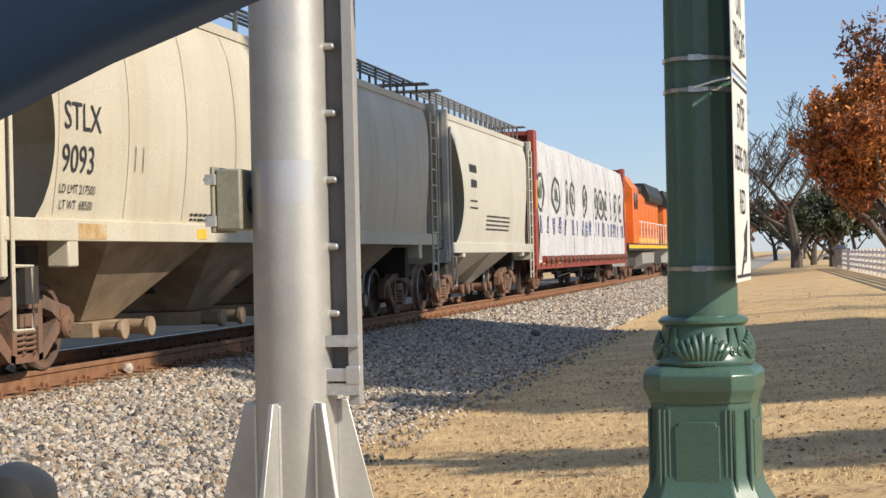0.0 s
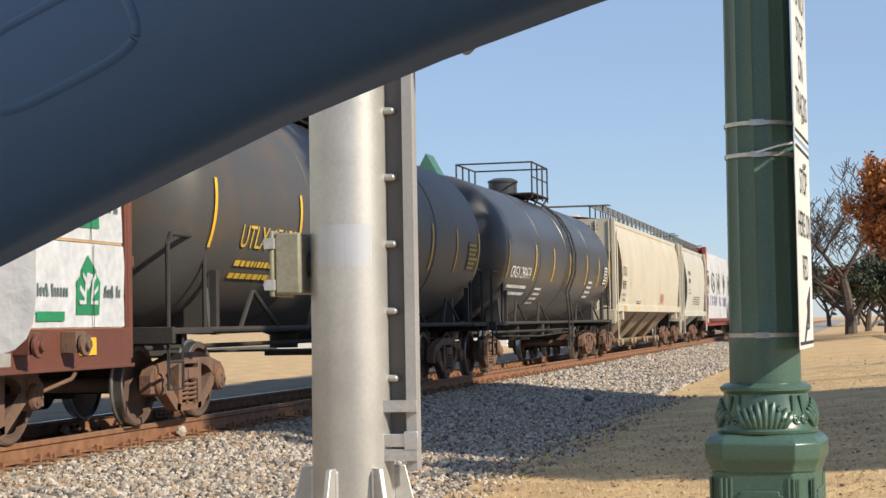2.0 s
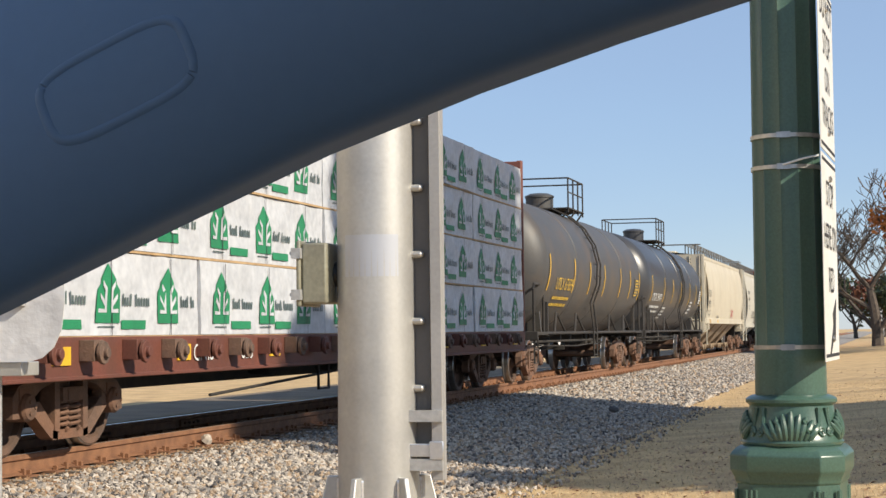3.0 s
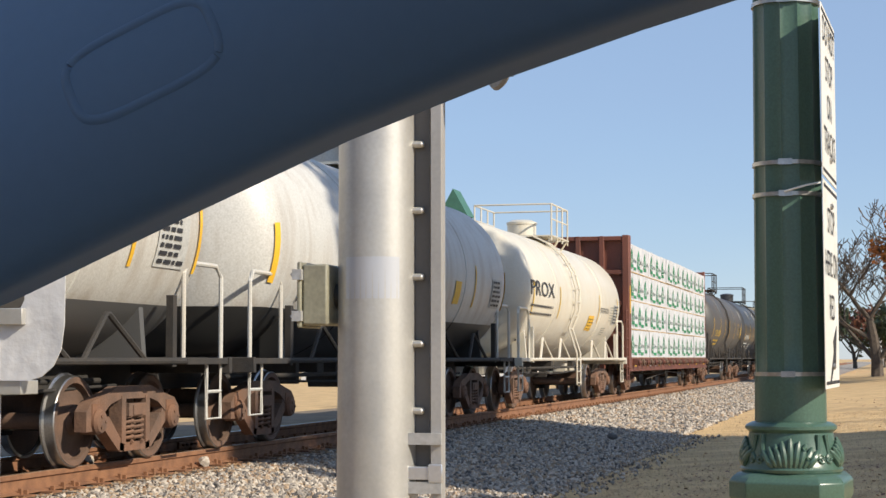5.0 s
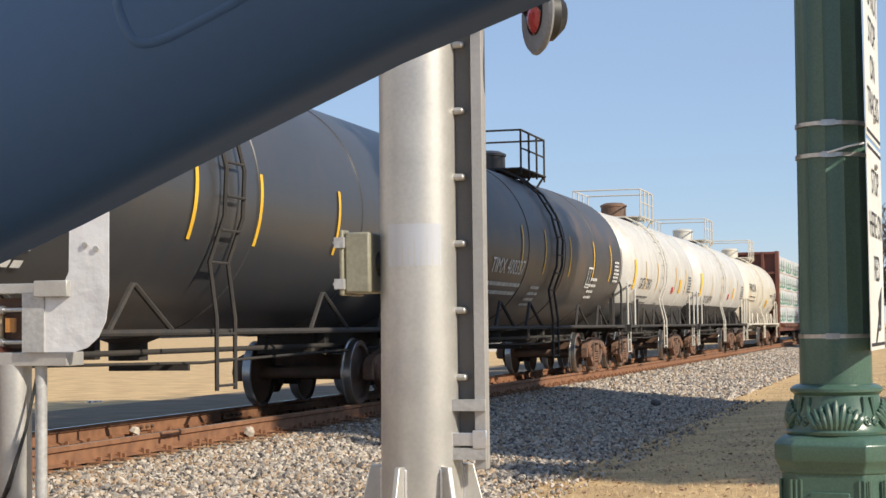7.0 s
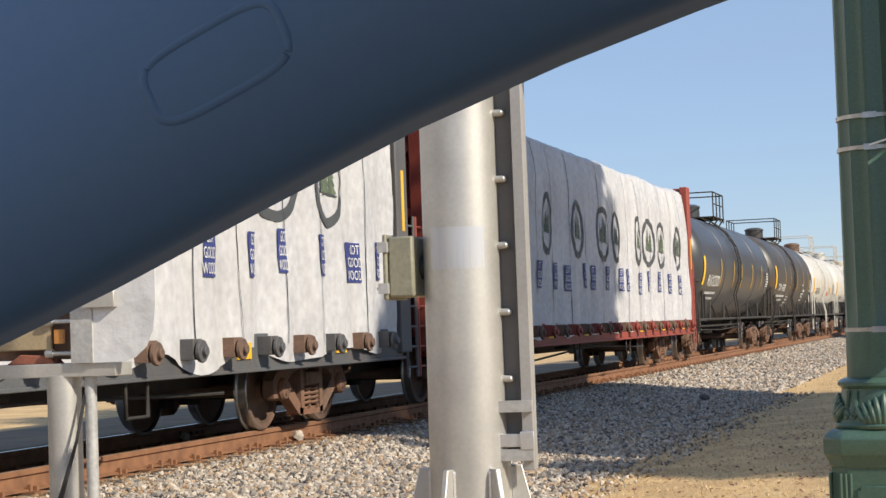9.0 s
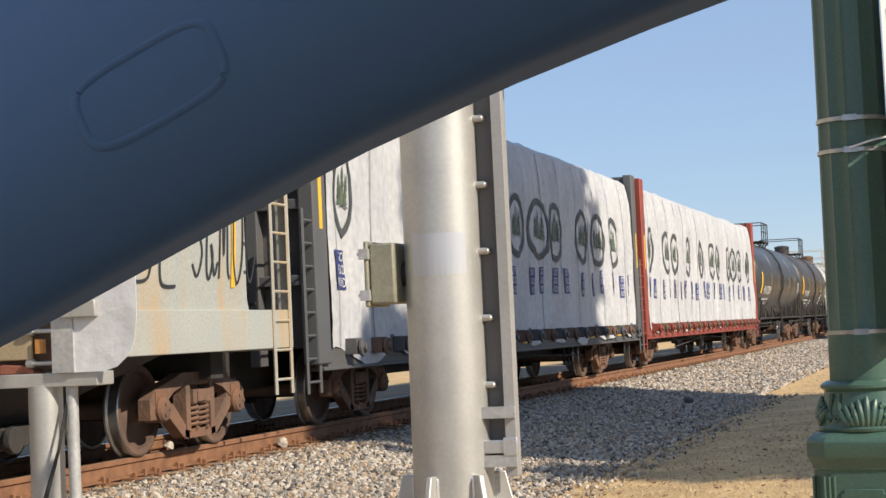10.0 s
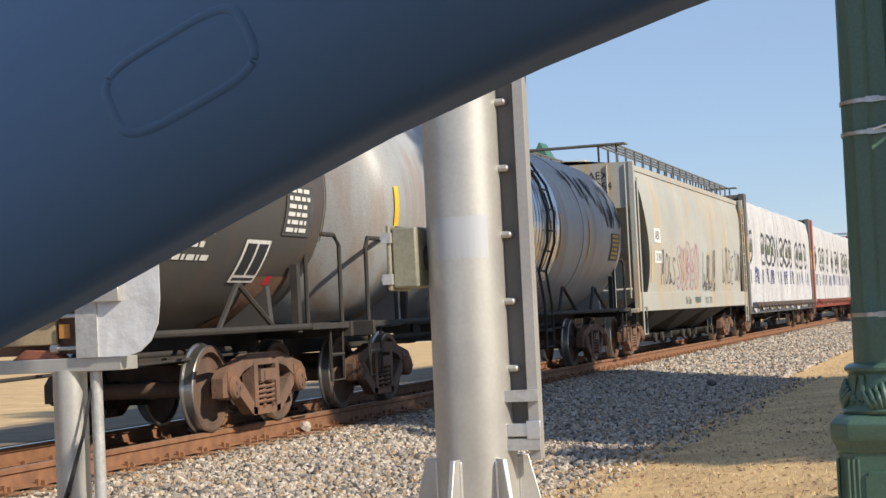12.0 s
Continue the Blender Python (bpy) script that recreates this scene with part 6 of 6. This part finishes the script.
def build_train():
    locomotive(114.8, 92.5)
    locomotive(92.5, 70.2, True)
    t, L, hl, z, top = centre_beam("lumber_flat_car", 70.2, 45.95, "red centre-beam flat car with tarped lumber", REDOX)
    tarped_load(t, hl, z, top, 2)
    hopper_car("covered_hopper", 45.95, 34.0, "short stone-grey covered hopper car", STONEG, "ERAX 1006", BLACKP, 2, 4.1, 1.2, 0.14, b_extra, 1.05)
    hopper_car("covered_hopper", 34.0, 14.2, "cream covered hopper car with dusty streaks", CREAM, "STLX 9093", BLACKP, 4, 4.12, 1.36, 0.14, s_extra, 0.72, DUSTY)
    tank_car("tank_car", 14.2, -2.95, "glossy black tank car with white lettering", BLACKT, "CRGX 290474", WHITEP, zc=2.62, span=(-6.71, -4.52, -0.46), marks=(-7.1, -4.1, -1.8, 0.5, 3.2, 5.3, 7.1), num_size=0.36, seed=1, ladder_y=0.67)
    tank_car("tank_car", -2.95, -19.5, "dull black tank car with yellow lettering", BROWNT, "UTLX 67659", YELLOWP, span=(-5.9, -3.95, -0.42), marks=(-6.86, -3.84, -1.7, 0.5, 3.2, 5.0, 6.8), num_size=0.4, seed=2, sparse=True)
    t, L, hl, z, top = centre_beam("lumber_flat_car", -19.5, -42.3, "brown centre-beam flat car with white-wrapped lumber", BROWNOX, top=4.52, slim_front=True)
    lumber_load(t, L, hl, z, top)
    print_side(t, "CNIS", -6.2, 0.83, 0.26, 1.455, WHITEP)
    print_side(t, "623", -4.9, 0.83, 0.26, 1.455, WHITEP)
    tank_car("tank_car", -42.3, -57.3, "ivory tank car with white fittings", CREAMT, "PROX", BLACKP, R=1.47, zc=2.54, frame_mat=CREAMT, stripe_mat=YELLOWP, span=(-6.0, -3.4, 0.06), marks=(-5.7, -2.7, 2.74, 5.71), num_size=0.46, seed=3, extra=p_extra, sparse=True)
    tank_car("tank_car", -57.3, -72.35, "white tank car with black belly", WB, "TLX 200399", BLACKP, R=1.53, zc=2.57, span=(-5.41, -3.3, -0.65), num_size=0.36, seed=4, sparse=True, extra=white_extra, dome=WHITET, rail_mat=WHITET)
    tank_car("tank_car", -72.35, -85.4, "white tank car with dark grey belly", WG, "GATX 70910", BLACKP, R=1.53, zc=2.57, span=(-4.59, -2.72, -0.4), marks=(-5.4, -3.72, -1.81, 1.6, 3.6, 5.2), num_size=0.42, seed=5, sparse=True, extra=white_extra, dome=TRUCKM, rail_mat=WHITET, stripes=6)
    tank_car("tank_car", -85.4, -100.95, "brown-stained black tank car", SOOTT, "TIMX 400337", WHITEP, span=(-5.76, -3.4, -0.45), marks=(-6.95, -3.73, -1.84, 0.49, 3.0, 5.0, 6.8), mark_w=(-0.32, 0.2), num_size=0.38, seed=6, extra=tmx_extra)
    tank_car("tank_car", -100.95, -117.85, "clean black tank car", BLACKT, "RUNX25008", WHITEP, span=(-6.5, -4.5, -0.46), marks=(-7.3, -4.28, -1.68, 0.04, 2.6, 5.0, 7.3), num_size=0.46, seed=7, sparse=True)
    t, L, hl, z, top = centre_beam("lumber_flat_car", -117.85, -141.0, "red centre-beam flat car with tarped lumber", REDOX)
    tarped_load(t, hl, z, top, 6)
    t, L, hl, z, top = centre_beam("lumber_flat_car", -141.0, -162.3, "slate-grey centre-beam flat car with tarped lumber", SLATE)
    tarped_load(t, hl, z, top, 11, 0.16)
    print_side(t, "NOKL", -6.6, 0.83, 0.26, 1.455, WHITEP)
    print_side(t, "354", -5.3, 0.83, 0.26, 1.455, WHITEP)
    # UNDER on the bays: shade below the body put into their colour
    hopper_car("covered_hopper", -162.3, -180.4, "faded grey hopper car with graffiti and orange rust", PALEG, "AEX 21354", BLACKP, 3, 4.22, 1.02, 0.1, aex_extra, 0.95, UNDER, 0.4)
    tank_car("tank_car", -180.4, -196.8, "grey tank car with rust and silver band", GREYT, "NATX 251200", YELLOWP, span=(-6.35, -4.67, -0.53), marks=(-7.25, -4.47, -1.6, 1.66, 3.91, 7.0), num_size=0.4, seed=8, extra=patch_extra, ladder_y=0.67, sparse=True)
    tank_car("tank_car", -196.8, -214.0, "dark sooty tank car with white panel", BROWNT, "PLCX", WHITEP, number_y=-2.0, number_z=-0.5, seed=9, extra=sooty_extra)


build_train()

# ---- trees, fence, buildings ----
BARK = mat("grey_bark", (0.12, 0.095, 0.075), (0.075, 0.06, 0.05), 0.9, 0, 5, 0.6, 30)


def leaf_mat(name, a, b):
    m = mat(name, a, b, 0.6, 0, 0.5)
    n, l = m.node_tree.nodes, m.node_tree.links
    info = n.new("ShaderNodeNewGeometry")
    hs = n.new("ShaderNodeHueSaturation")
    rg = n.new("ShaderNodeMapRange")
    rg.inputs["To Min"].default_value, rg.inputs["To Max"].default_value = 0.55, 1.35
    l.new(info.outputs["Random Per Island"], rg.inputs["Value"])
    l.new(rg.outputs[0], hs.inputs["Value"])
    p = n["Principled BSDF"]
    l.new(p.inputs["Base Color"].links[0].from_socket, hs.inputs["Color"])
    l.new(hs.outputs[0], p.inputs["Base Color"])
    return m


def tree(name, x, y, z, h, spread, leaves, material, label, seed, leaf=0.2, low=0.25, depth=5, twig=0.012, radius=0.0):
    """A tree of tapered limbs; the leaves hang in clumps round the outer twigs."""
    rng = random.Random(seed)
    t = thing(name, pose(x, y, z), label, "tree", "trees")
    wood, tips = Shape(), []

    def limb(p, d, length, r, k):
        pts, rad = [p], [r]
        for i in range(3):
            d = (d + Vector((rng.uniform(-0.16, 0.16), rng.uniform(-0.16, 0.16), rng.uniform(-0.02, 0.12)))).normalized()
            p = p + d * length / 3
            pts.append(p)
            rad.append(max(r * (1 - 0.14 * (i + 1)), twig))
        wood.tube(pts, rad, 7 if k > 2 else (5 if k > 1 else 3), False)
        if k <= 2:
            tips.extend(pts[1:])
        if k == 0:
            return
        for i in range(3 if k < depth else 5):
            ang = rng.uniform(0, 6.28)
            out = Vector((math.cos(ang), math.sin(ang), rng.uniform(0.15, 0.9))) * spread
            q = pts[-1] if i < 2 else pts[rng.choice((1, 2))]
            limb(q, (d * 0.55 + out).normalized(), length * rng.uniform(0.6, 0.82), rad[-1] * 0.68, k - 1)

    limb(Vector((0, 0, -0.2)), Vector((0, 0, 1)), h * low + 0.2, h * 0.022, depth)
    top = max(p.z for p in tips)
    k = h / top
    wide = sorted(math.hypot(p.x, p.y) for p in tips)[int(len(tips) * 0.93)]
    j = radius / wide if radius else k
    wood.v = [(a * j, b * j, c * k) for a, b, c in wood.v]
    part("trunk", wood, BARK, t, "bark-brown trunk and limbs")
    if leaves:
        g = np.random.default_rng(seed)
        c = np.array([(p.x * j, p.y * j, p.z * k) for p in tips])
        c = c[g.integers(0, len(c), leaves)] + g.normal(0, 1, (leaves, 3)) * h * 0.022
        s = g.uniform(0.5, 1.2, (leaves, 1)) * leaf
        a, b = g.normal(0, 1, (leaves, 3)), g.normal(0, 1, (leaves, 3))
        a /= np.linalg.norm(a, axis=1, keepdims=True)
        b /= np.linalg.norm(b, axis=1, keepdims=True)
        v = np.stack([c - a * s, c + b * s * 0.6, c + a * s, c - b * s * 0.6], 1).reshape(-1, 3)
        sh = Shape()
        sh.v, sh.f = [tuple(q) for q in v.tolist()], [(4 * i, 4 * i + 1, 4 * i + 2, 4 * i + 3) for i in range(leaves)]
        me = bpy.data.meshes.new("crown")
        me.from_pydata(sh.v, [], sh.f)
        me.materials.append(material)
        part("crown", me, None, t, "crown of small leaves")
    return t


ORANGEL = leaf_mat("orange_autumn_leaf", (0.5, 0.19, 0.035), (0.34, 0.1, 0.03))
RUSSET = leaf_mat("russet_autumn_leaf", (0.22, 0.085, 0.045), (0.14, 0.055, 0.035))
OLIVE = leaf_mat("olive_leaf", (0.06, 0.08, 0.03), (0.035, 0.05, 0.025))
tree("maple_tree", 8.7, 104, 0.2, 15.5, 0.75, 16000, RUSSET, "tall tree with russet autumn leaves", 4, 0.22, 0.2, radius=5.6)
tree("maple_tree", 4.7, 97, 0.2, 11.2, 0.95, 27000, ORANGEL, "tree with bright orange autumn leaves", 9, 0.17, 0.12, radius=4.6)
tree("oak_tree", -0.9, 125, 0.0, 12.8, 0.9, 0, None, "bare leafless oak tree", 12, low=0.2, depth=6, twig=0.016, radius=5.2)
tree("cedar_tree", 0.2, 132, 0.0, 6.5, 0.8, 6000, OLIVE, "dark green tree behind the lawn", 15, 0.2, 0.15, radius=2.6)
tree("cedar_tree", 1.6, 114, 0.2, 5.0, 0.8, 6000, OLIVE, "low dark green tree beside the lawn", 17, 0.2, 0.1, radius=2.4)
tree("cedar_tree", 8.5, 118, 0.2, 8.0, 0.9, 6000, OLIVE, "dark green tree behind the white fence", 16, 0.22, 0.15, radius=3.5)
for i in range(16):
    x = -22 + 4.2 * i + random.uniform(-1.5, 1.5)
    if x < -13:
        continue
    tree("oak_tree", x, 245 + random.uniform(-15, 25), 0, random.uniform(7.5, 11), 0.9, 1500, (RUSSET, OLIVE, RUSSET)[i % 3], "distant tree with brown autumn leaves", 40 + i, 0.45, 0.2, 4)
# unseen trees on the right, added so that their shade falls over lawn and track
tree("unseen_tree", 13.5, 18.4, 0.3, 21.5, 0.85, 14000, RUSSET, "unseen tall leafy tree added to shade lawn and track", 71, 0.5, 0.14, radius=2.9)
tree("unseen_tree", 13.8, 21.6, 0.3, 21.5, 0.85, 14000, RUSSET, "unseen tall leafy tree added to shade lawn and track", 72, 0.5, 0.14, radius=2.9)
tree("unseen_tree", 12.5, 14.2, 0.3, 13.4, 0.9, 36000, RUSSET, "unseen spreading leafy tree added to shade the lawn", 74, 0.55, 0.16, radius=4.7)
# this one only casts the thin shadow strip on the near lawn
tree("unseen_tree", 12.5, 7.4, 0.3, 10.2, 0.9, 2000, RUSSET, "unseen narrow leafy tree added for a thin shadow strip", 76, 0.3, 0.16, radius=0.55)
tree("unseen_tree", 12.8, 24.9, 0.3, 20.4, 0.85, 16000, RUSSET, "unseen tall leafy tree added to shade lawn and track", 73, 0.5, 0.14, radius=3.0)
tree("unseen_tree", 9.0, 21.0, 0.3, 9.0, 0.9, 24000, RUSSET, "unseen low leafy tree added to shade the lawn", 75, 0.5, 0.16, radius=4.6)

# unseen bare trees on the right, added to throw long trunk shadows over the lawn
tree("unseen_tree", 9.5, 27.5, 0.3, 7.5, 0.8, 0, None, "unseen bare young tree added for its trunk shadow", 81, low=0.3, depth=4, twig=0.03, radius=1.6)
tree("unseen_tree", 10.0, 34.0, 0.3, 8.0, 0.8, 0, None, "unseen bare young tree added for its trunk shadow", 82, low=0.3, depth=4, twig=0.03, radius=1.8)
tree("unseen_tree", 10.5, 43.0, 0.3, 8.0, 0.8, 0, None, "unseen bare young tree added for its trunk shadow", 83, low=0.3, depth=4, twig=0.03, radius=1.8)

VINYL = mat("white_vinyl", (0.78, 0.78, 0.76), (0.72, 0.72, 0.71), 0.45)


def fence():
    t = thing("fence", pose(0, 0, 0), "white four-rail vinyl fence along the lawn", "fence")
    n = 30
    pts = [(1.9 + 2.4 * k / n, 103 - 78 * k / n) for k in range(n + 1)]
    for k, (x, y) in enumerate(pts):
        z = lift(x, y)
        part("post", Shape().box(x - 0.065, x + 0.065, y - 0.065, y + 0.065, z - 0.2, z + 1.08).lathe([(0.1, z + 1.08), (0.01, z + 1.16)], 4, origin=(x, y, 0)), VINYL, t)
        if k:
            a, b = pts[k - 1]
            for h in (0.18, 0.44, 0.7, 0.96):
                zz = z + h
                part("rail", Shape().add([(a - 0.02, b, zz), (a + 0.02, b, zz), (a + 0.02, b, zz + 0.14), (a - 0.02, b, zz + 0.14), (x - 0.02, y, zz), (x + 0.02, y, zz), (x + 0.02, y, zz + 0.14), (x - 0.02, y, zz + 0.14)],
                                         [(0, 1, 2, 3), (4, 7, 6, 5), (0, 4, 5, 1), (1, 5, 6, 2), (2, 6, 7, 3), (3, 7, 4, 0)]), VINYL, t)
    t2 = thing("gate_pillar", pose(1.75, 104, 0.2), "grey masonry gate pillar at the fence end", "pillar")
    part("shaft", Shape().box(-0.3, 0.3, -0.3, 0.3, 0, 1.3), mat("grey_masonry", (0.35, 0.34, 0.33), None, 0.9, 0, 6, 0.4), t2, bevel=0.02)
    part("cap", Shape().lathe([(0.5, 1.3), (0.48, 1.36), (0.02, 1.6)], 4), MATS["grey_masonry"], t2)


def far_signal():
    t = thing("crossing_signal", pose(-0.9, 205, 0), "distant railway crossing signal with lights", "crossing signal")
    part("mast", Shape().tube([(0, 0, 0), (0, 0, 4.2)], 0.09, 8).tube([(-0.8, 0.3, 0), (-0.8, 0.3, 2.9)], 0.08, 8), GALV2, t)
    part("lamp_head", Shape().box(-0.35, 0.35, -0.1, 0.1, 3.3, 3.7).box(-0.2, 0.7, -0.08, 0.08, 3.75, 4.2), WHITEP, t)
    part("sign", Shape().box(-0.95, -0.6, 0.2, 0.25, 1.6, 2.1).box(-0.3, 0.3, -0.2, 0.1, 0.6, 1.5), GALV2, t)


def parked_car(x, y, z, turn, paint, label):
    t = thing("parked_car", pose(x, y, z, 0, 0, turn), label, "car", "parked cars")
    part("body", Shape().prism([(-2.2, 0.3), (2.2, 0.3), (2.25, 0.7), (1.4, 0.9), (-2.0, 0.95), (-2.25, 0.8)], -0.88, 0.88), paint, t, bevel=0.06)
    part("cabin", Shape().prism([(1.3, 0.88), (0.7, 1.42), (-1.1, 1.46), (-1.9, 0.92)], -0.76, 0.76), GLASS, t, "dark glazed cabin", bevel=0.05)
    part("roof", Shape().box(-0.74, 0.74, -1.1, 0.68, 1.44, 1.5), paint, t, bevel=0.03)
    for y in (-1.35, 1.35):
        for x in (-0.8, 0.8):
            part("wheel", Shape().lathe([(0.2, x - 0.12), (0.33, x - 0.1), (0.33, x + 0.1), (0.2, x + 0.12)], 18, "x", (0, y, 0.33)), BLACK, t)


def depot():
    """The white building with a green roof and cupola behind the train."""
    t = thing("depot_building", pose(-27.5, 108, 0), "white depot with green gabled roof and cupola", "building")
    wht, grn = VINYL, mat("green_metal_roof", (0.06, 0.17, 0.12), None, 0.5)
    part("wall", Shape().box(-9, 6, -5, 9, 0, 5.2), wht, t)
    part("roof", Shape().prism([(-9.8, 5.1), (6.8, 5.1), (-1.5, 9.0)], -5.8, 9.8, "y"), grn, t)
    cup = part("cupola", Shape().box(-0.75, 0.75, -0.75, 0.75, 8.0, 10.9), wht, t, bevel=0.03)
    part("cupola_roof", Shape().prism([(-1.0, 10.8), (1.0, 10.8), (0, 12.6)], -1.0, 1.0, "y"), grn, cup)
    for s in (-1, 1):
        part("louvre", Shape().box(-0.4, 0.4, s * 0.76, s * 0.78, 9.3, 10.4), mat("louvre_grey", (0.3, 0.3, 0.3), None, 0.6), cup)
    for k in range(4):
        w = part("window", Shape().box(-8 + 3.6 * k, -6.8 + 3.6 * k, -5.03, -5.0, 1.2, 3.2), GLASS, t)


fence()
far_signal()
parked_car(3.2, 190, 0.1, 90, ALU, "silver car parked far down the street")
depot()
# ---- dry grass and fallen leaves ----
def scatter(name, count, x0, x1, y0, y1, material, label, seed, flat, size):
    """Grass blades or flat leaves as one mesh."""
    g = np.random.default_rng(seed)
    px, py = g.uniform(x0, x1, count), y0 + (y1 - y0) * g.uniform(0, 1, count) ** 1.5
    pz = np.array([lift(a, b) for a, b in zip(px, py)])
    ang, s = g.uniform(0, 6.28, count), g.uniform(0.5, 1.3, count) * size
    dx, dy = np.cos(ang), np.sin(ang)
    c = np.stack([px, py, pz], 1)
    if flat:
        w = np.stack([dx, dy, g.uniform(-0.4, 0.4, count)], 1) * s[:, None]
        q = np.stack([-dy, dx, g.uniform(-0.4, 0.4, count)], 1) * s[:, None] * 0.6
        c[:, 2] += size * 0.4
        v = np.stack([c - w, c - q, c + w, c + q], 1)
    else:
        w = np.stack([dx, dy, 0 * dx], 1) * (s * 0.1)[:, None]
        tip = np.stack([g.normal(0, 0.5, count) * s, g.normal(0, 0.5, count) * s, s], 1)
        v = np.stack([c - w, c + w, c + tip * 0.6 + w * 0.6, c + tip], 1)
    me = bpy.data.meshes.new(name)
    me.from_pydata(v.reshape(-1, 3).tolist(), [], [(4 * i, 4 * i + 1, 4 * i + 2, 4 * i + 3) for i in range(count)])
    me.materials.append(material)
    tagged(new(name, me), label, name.replace("_", " "), kind="stuff")


STRAW = leaf_mat("straw_blade", (0.6, 0.46, 0.27), (0.5, 0.37, 0.2))
scatter("dry_grass", 60000, -4.4, 3.2, 10.0, 45, STRAW, "short dry straw-coloured grass of the lawn", 3, False, 0.028)
TANLEAF = leaf_mat("tan_fallen_leaf", (0.34, 0.19, 0.09), (0.22, 0.11, 0.05))
scatter("fallen_leaves", 900, -4.0, 3.2, 10.0, 60, RUSSET, "brown fallen leaves on the dry lawn", 4, True, 0.032)
scatter("fallen_leaves", 7000, -4.0, 3.2, 8.5, 24, TANLEAF, "tan curled leaves on the dry lawn", 5, True, 0.022)

# ---- the car that the camera sits in ----
TRIM = mat("dark_pillar_trim", (0.14, 0.215, 0.315), (0.13, 0.2, 0.295), 0.6, 0, 4, 0.0, 300, spec=0.3, speck=0.05)
SEAT = look((-0.224, 0.496, 1.536), (-0.731, 2.426, 1.665), 0)
F = 784 / math.tan(radians(29.4 / 2))


def at_view(u, v, d):
    return SEAT @ Vector(((u - 784) / F * d, (441 - v) / F * d, -d))


def windscreen_pillar(t):
    edge = [(-900, 900), (-500, 727), (-200, 598), (0, 508), (300, 362), (610, 215), (900, 98), (1170, 2), (1500, -105), (1900, -220)]
    prof = [(-0.001, -0.03), (0.0, -0.012), (0.0, -0.004), (0.0015, 0.002), (0.005, 0.006), (0.011, 0.0085), (0.018, 0.0095), (0.026, 0.0085), (0.036, 0.0045), (0.048, -0.004), (0.062, -0.018), (0.08, -0.04), (0.1, -0.07), (0.14, -0.13)]
    rows, rgt, up, fwd = [], SEAT.to_3x3() @ Vector((1, 0, 0)), SEAT.to_3x3() @ Vector((0, 1, 0)), SEAT.to_3x3() @ Vector((0, 0, -1))
    for u, v in edge:
        d = 0.36 + 0.03 * (784 - u) / 784
        p = at_view(u, v, d)
        n = (-0.41 * rgt + 0.91 * up)
        rows.append([p + n * a - fwd * c for a, c in prof])
    trim = part("pillar_trim", Shape().grid([[tuple(q) for q in r] for r in rows]), TRIM, t, "dark moulded windscreen pillar trim")
    ring = []
    for k in range(49):
        q = 2 * math.pi * k / 48
        sx, sy = math.copysign(abs(math.cos(q)) ** 0.5, math.cos(q)), math.copysign(abs(math.sin(q)) ** 0.5, math.sin(q))
        u, a = 372 + 125 * sx, 0.031 + 0.0085 * sy
        m = [i for i in range(len(edge) - 1) if edge[i][0] <= u <= edge[i + 1][0]][0]
        v = edge[m][1] + (edge[m + 1][1] - edge[m][1]) * (u - edge[m][0]) / (edge[m + 1][0] - edge[m][0])
        m = [i for i in range(len(prof) - 1) if prof[i][0] <= a <= prof[i + 1][0]][-1]
        c = prof[m][1] + (prof[m + 1][1] - prof[m][1]) * (a - prof[m][0]) / (prof[m + 1][0] - prof[m][0])
        ring.append(at_view(u, v, 0.36 + 0.03 * (784 - u) / 784) + (-0.41 * rgt + 0.91 * up) * a - fwd * (c - 0.0011))
    part("moulded_badge", Shape().tube(ring, 0.0016, 12, False), TRIM, trim, "raised oval moulding")


MIRROR = look((-0.186, 0.5, 1.541), (-0.607, 2.455, 1.551), -1.3) @ pose((15 - 784) / F * 0.9, (441 - 898) / F * 0.9, -0.9)


def car_shell():
    t = thing("car_interior", Matrix(), "dark interior of a car with moulded windscreen pillar", "car interior")
    windscreen_pillar(t)
    # unseen roof and panels, added to keep sun and sky off the pillar
    part("roof", Shape().box(-0.32, 0.9, -1.8, 0.86, 1.82, 1.86), TRIM, t)
    part("rear_light_block", Shape().box(-1.3, 0.9, -1.86, -1.8, 0.4, 1.86), TRIM, t)
    part("side_light_block", Shape().box(0.86, 0.9, -1.8, 0.86, 0.4, 1.2), TRIM, t)
    # unseen floor, front and door blocks, added against light bounced from the ground
    part("floor_light_block", Shape().box(-1.12, 0.9, -1.86, 2.2, 0.34, 0.38), TRIM, t)
    part("front_light_block", Shape().prism([(0.95, 0.6), (1.0, 1.12), (1.2, 1.18), (2.1, 1.12), (2.2, 0.38), (1.1, 0.38)], -1.05, 0.86), BLACK, t, "unseen black block that stops light from the ground", bevel=0.03)
    part("door_light_block", Shape().box(-1.12, -1.05, -1.8, 2.2, 0.38, 1.14), BLACK, t, "unseen black panel that stops light from the side", bevel=0.02)
    q = part("side_mirror", Shape().lathe([(0.004, -0.06), (0.015, -0.05), (0.022, -0.02), (0.022, 0.0), (0.018, 0.012), (0.004, 0.018)], 24), BLACK, t, "dark plastic mirror housing")
    q.matrix_basis = MIRROR


car_shell()


# ---- what moves ----
def motions():
    for ob, y in TRAIN:
        walk(ob, [(0.5 * k, pose(XC, y + V0 * 0.5 * k + V1 * 0.25 * k * k, RAIL)) for k in range(25)])
    # the wheels roll without slipping
    for ax, y in AXLES:
        rows = []
        for k in range(361):
            t = k / 30
            rows.append((t, pose(0, y, 0.457, -math.degrees((V0 * t + V1 * t * t) / 0.46))))
        walk(ax, rows)


motions()
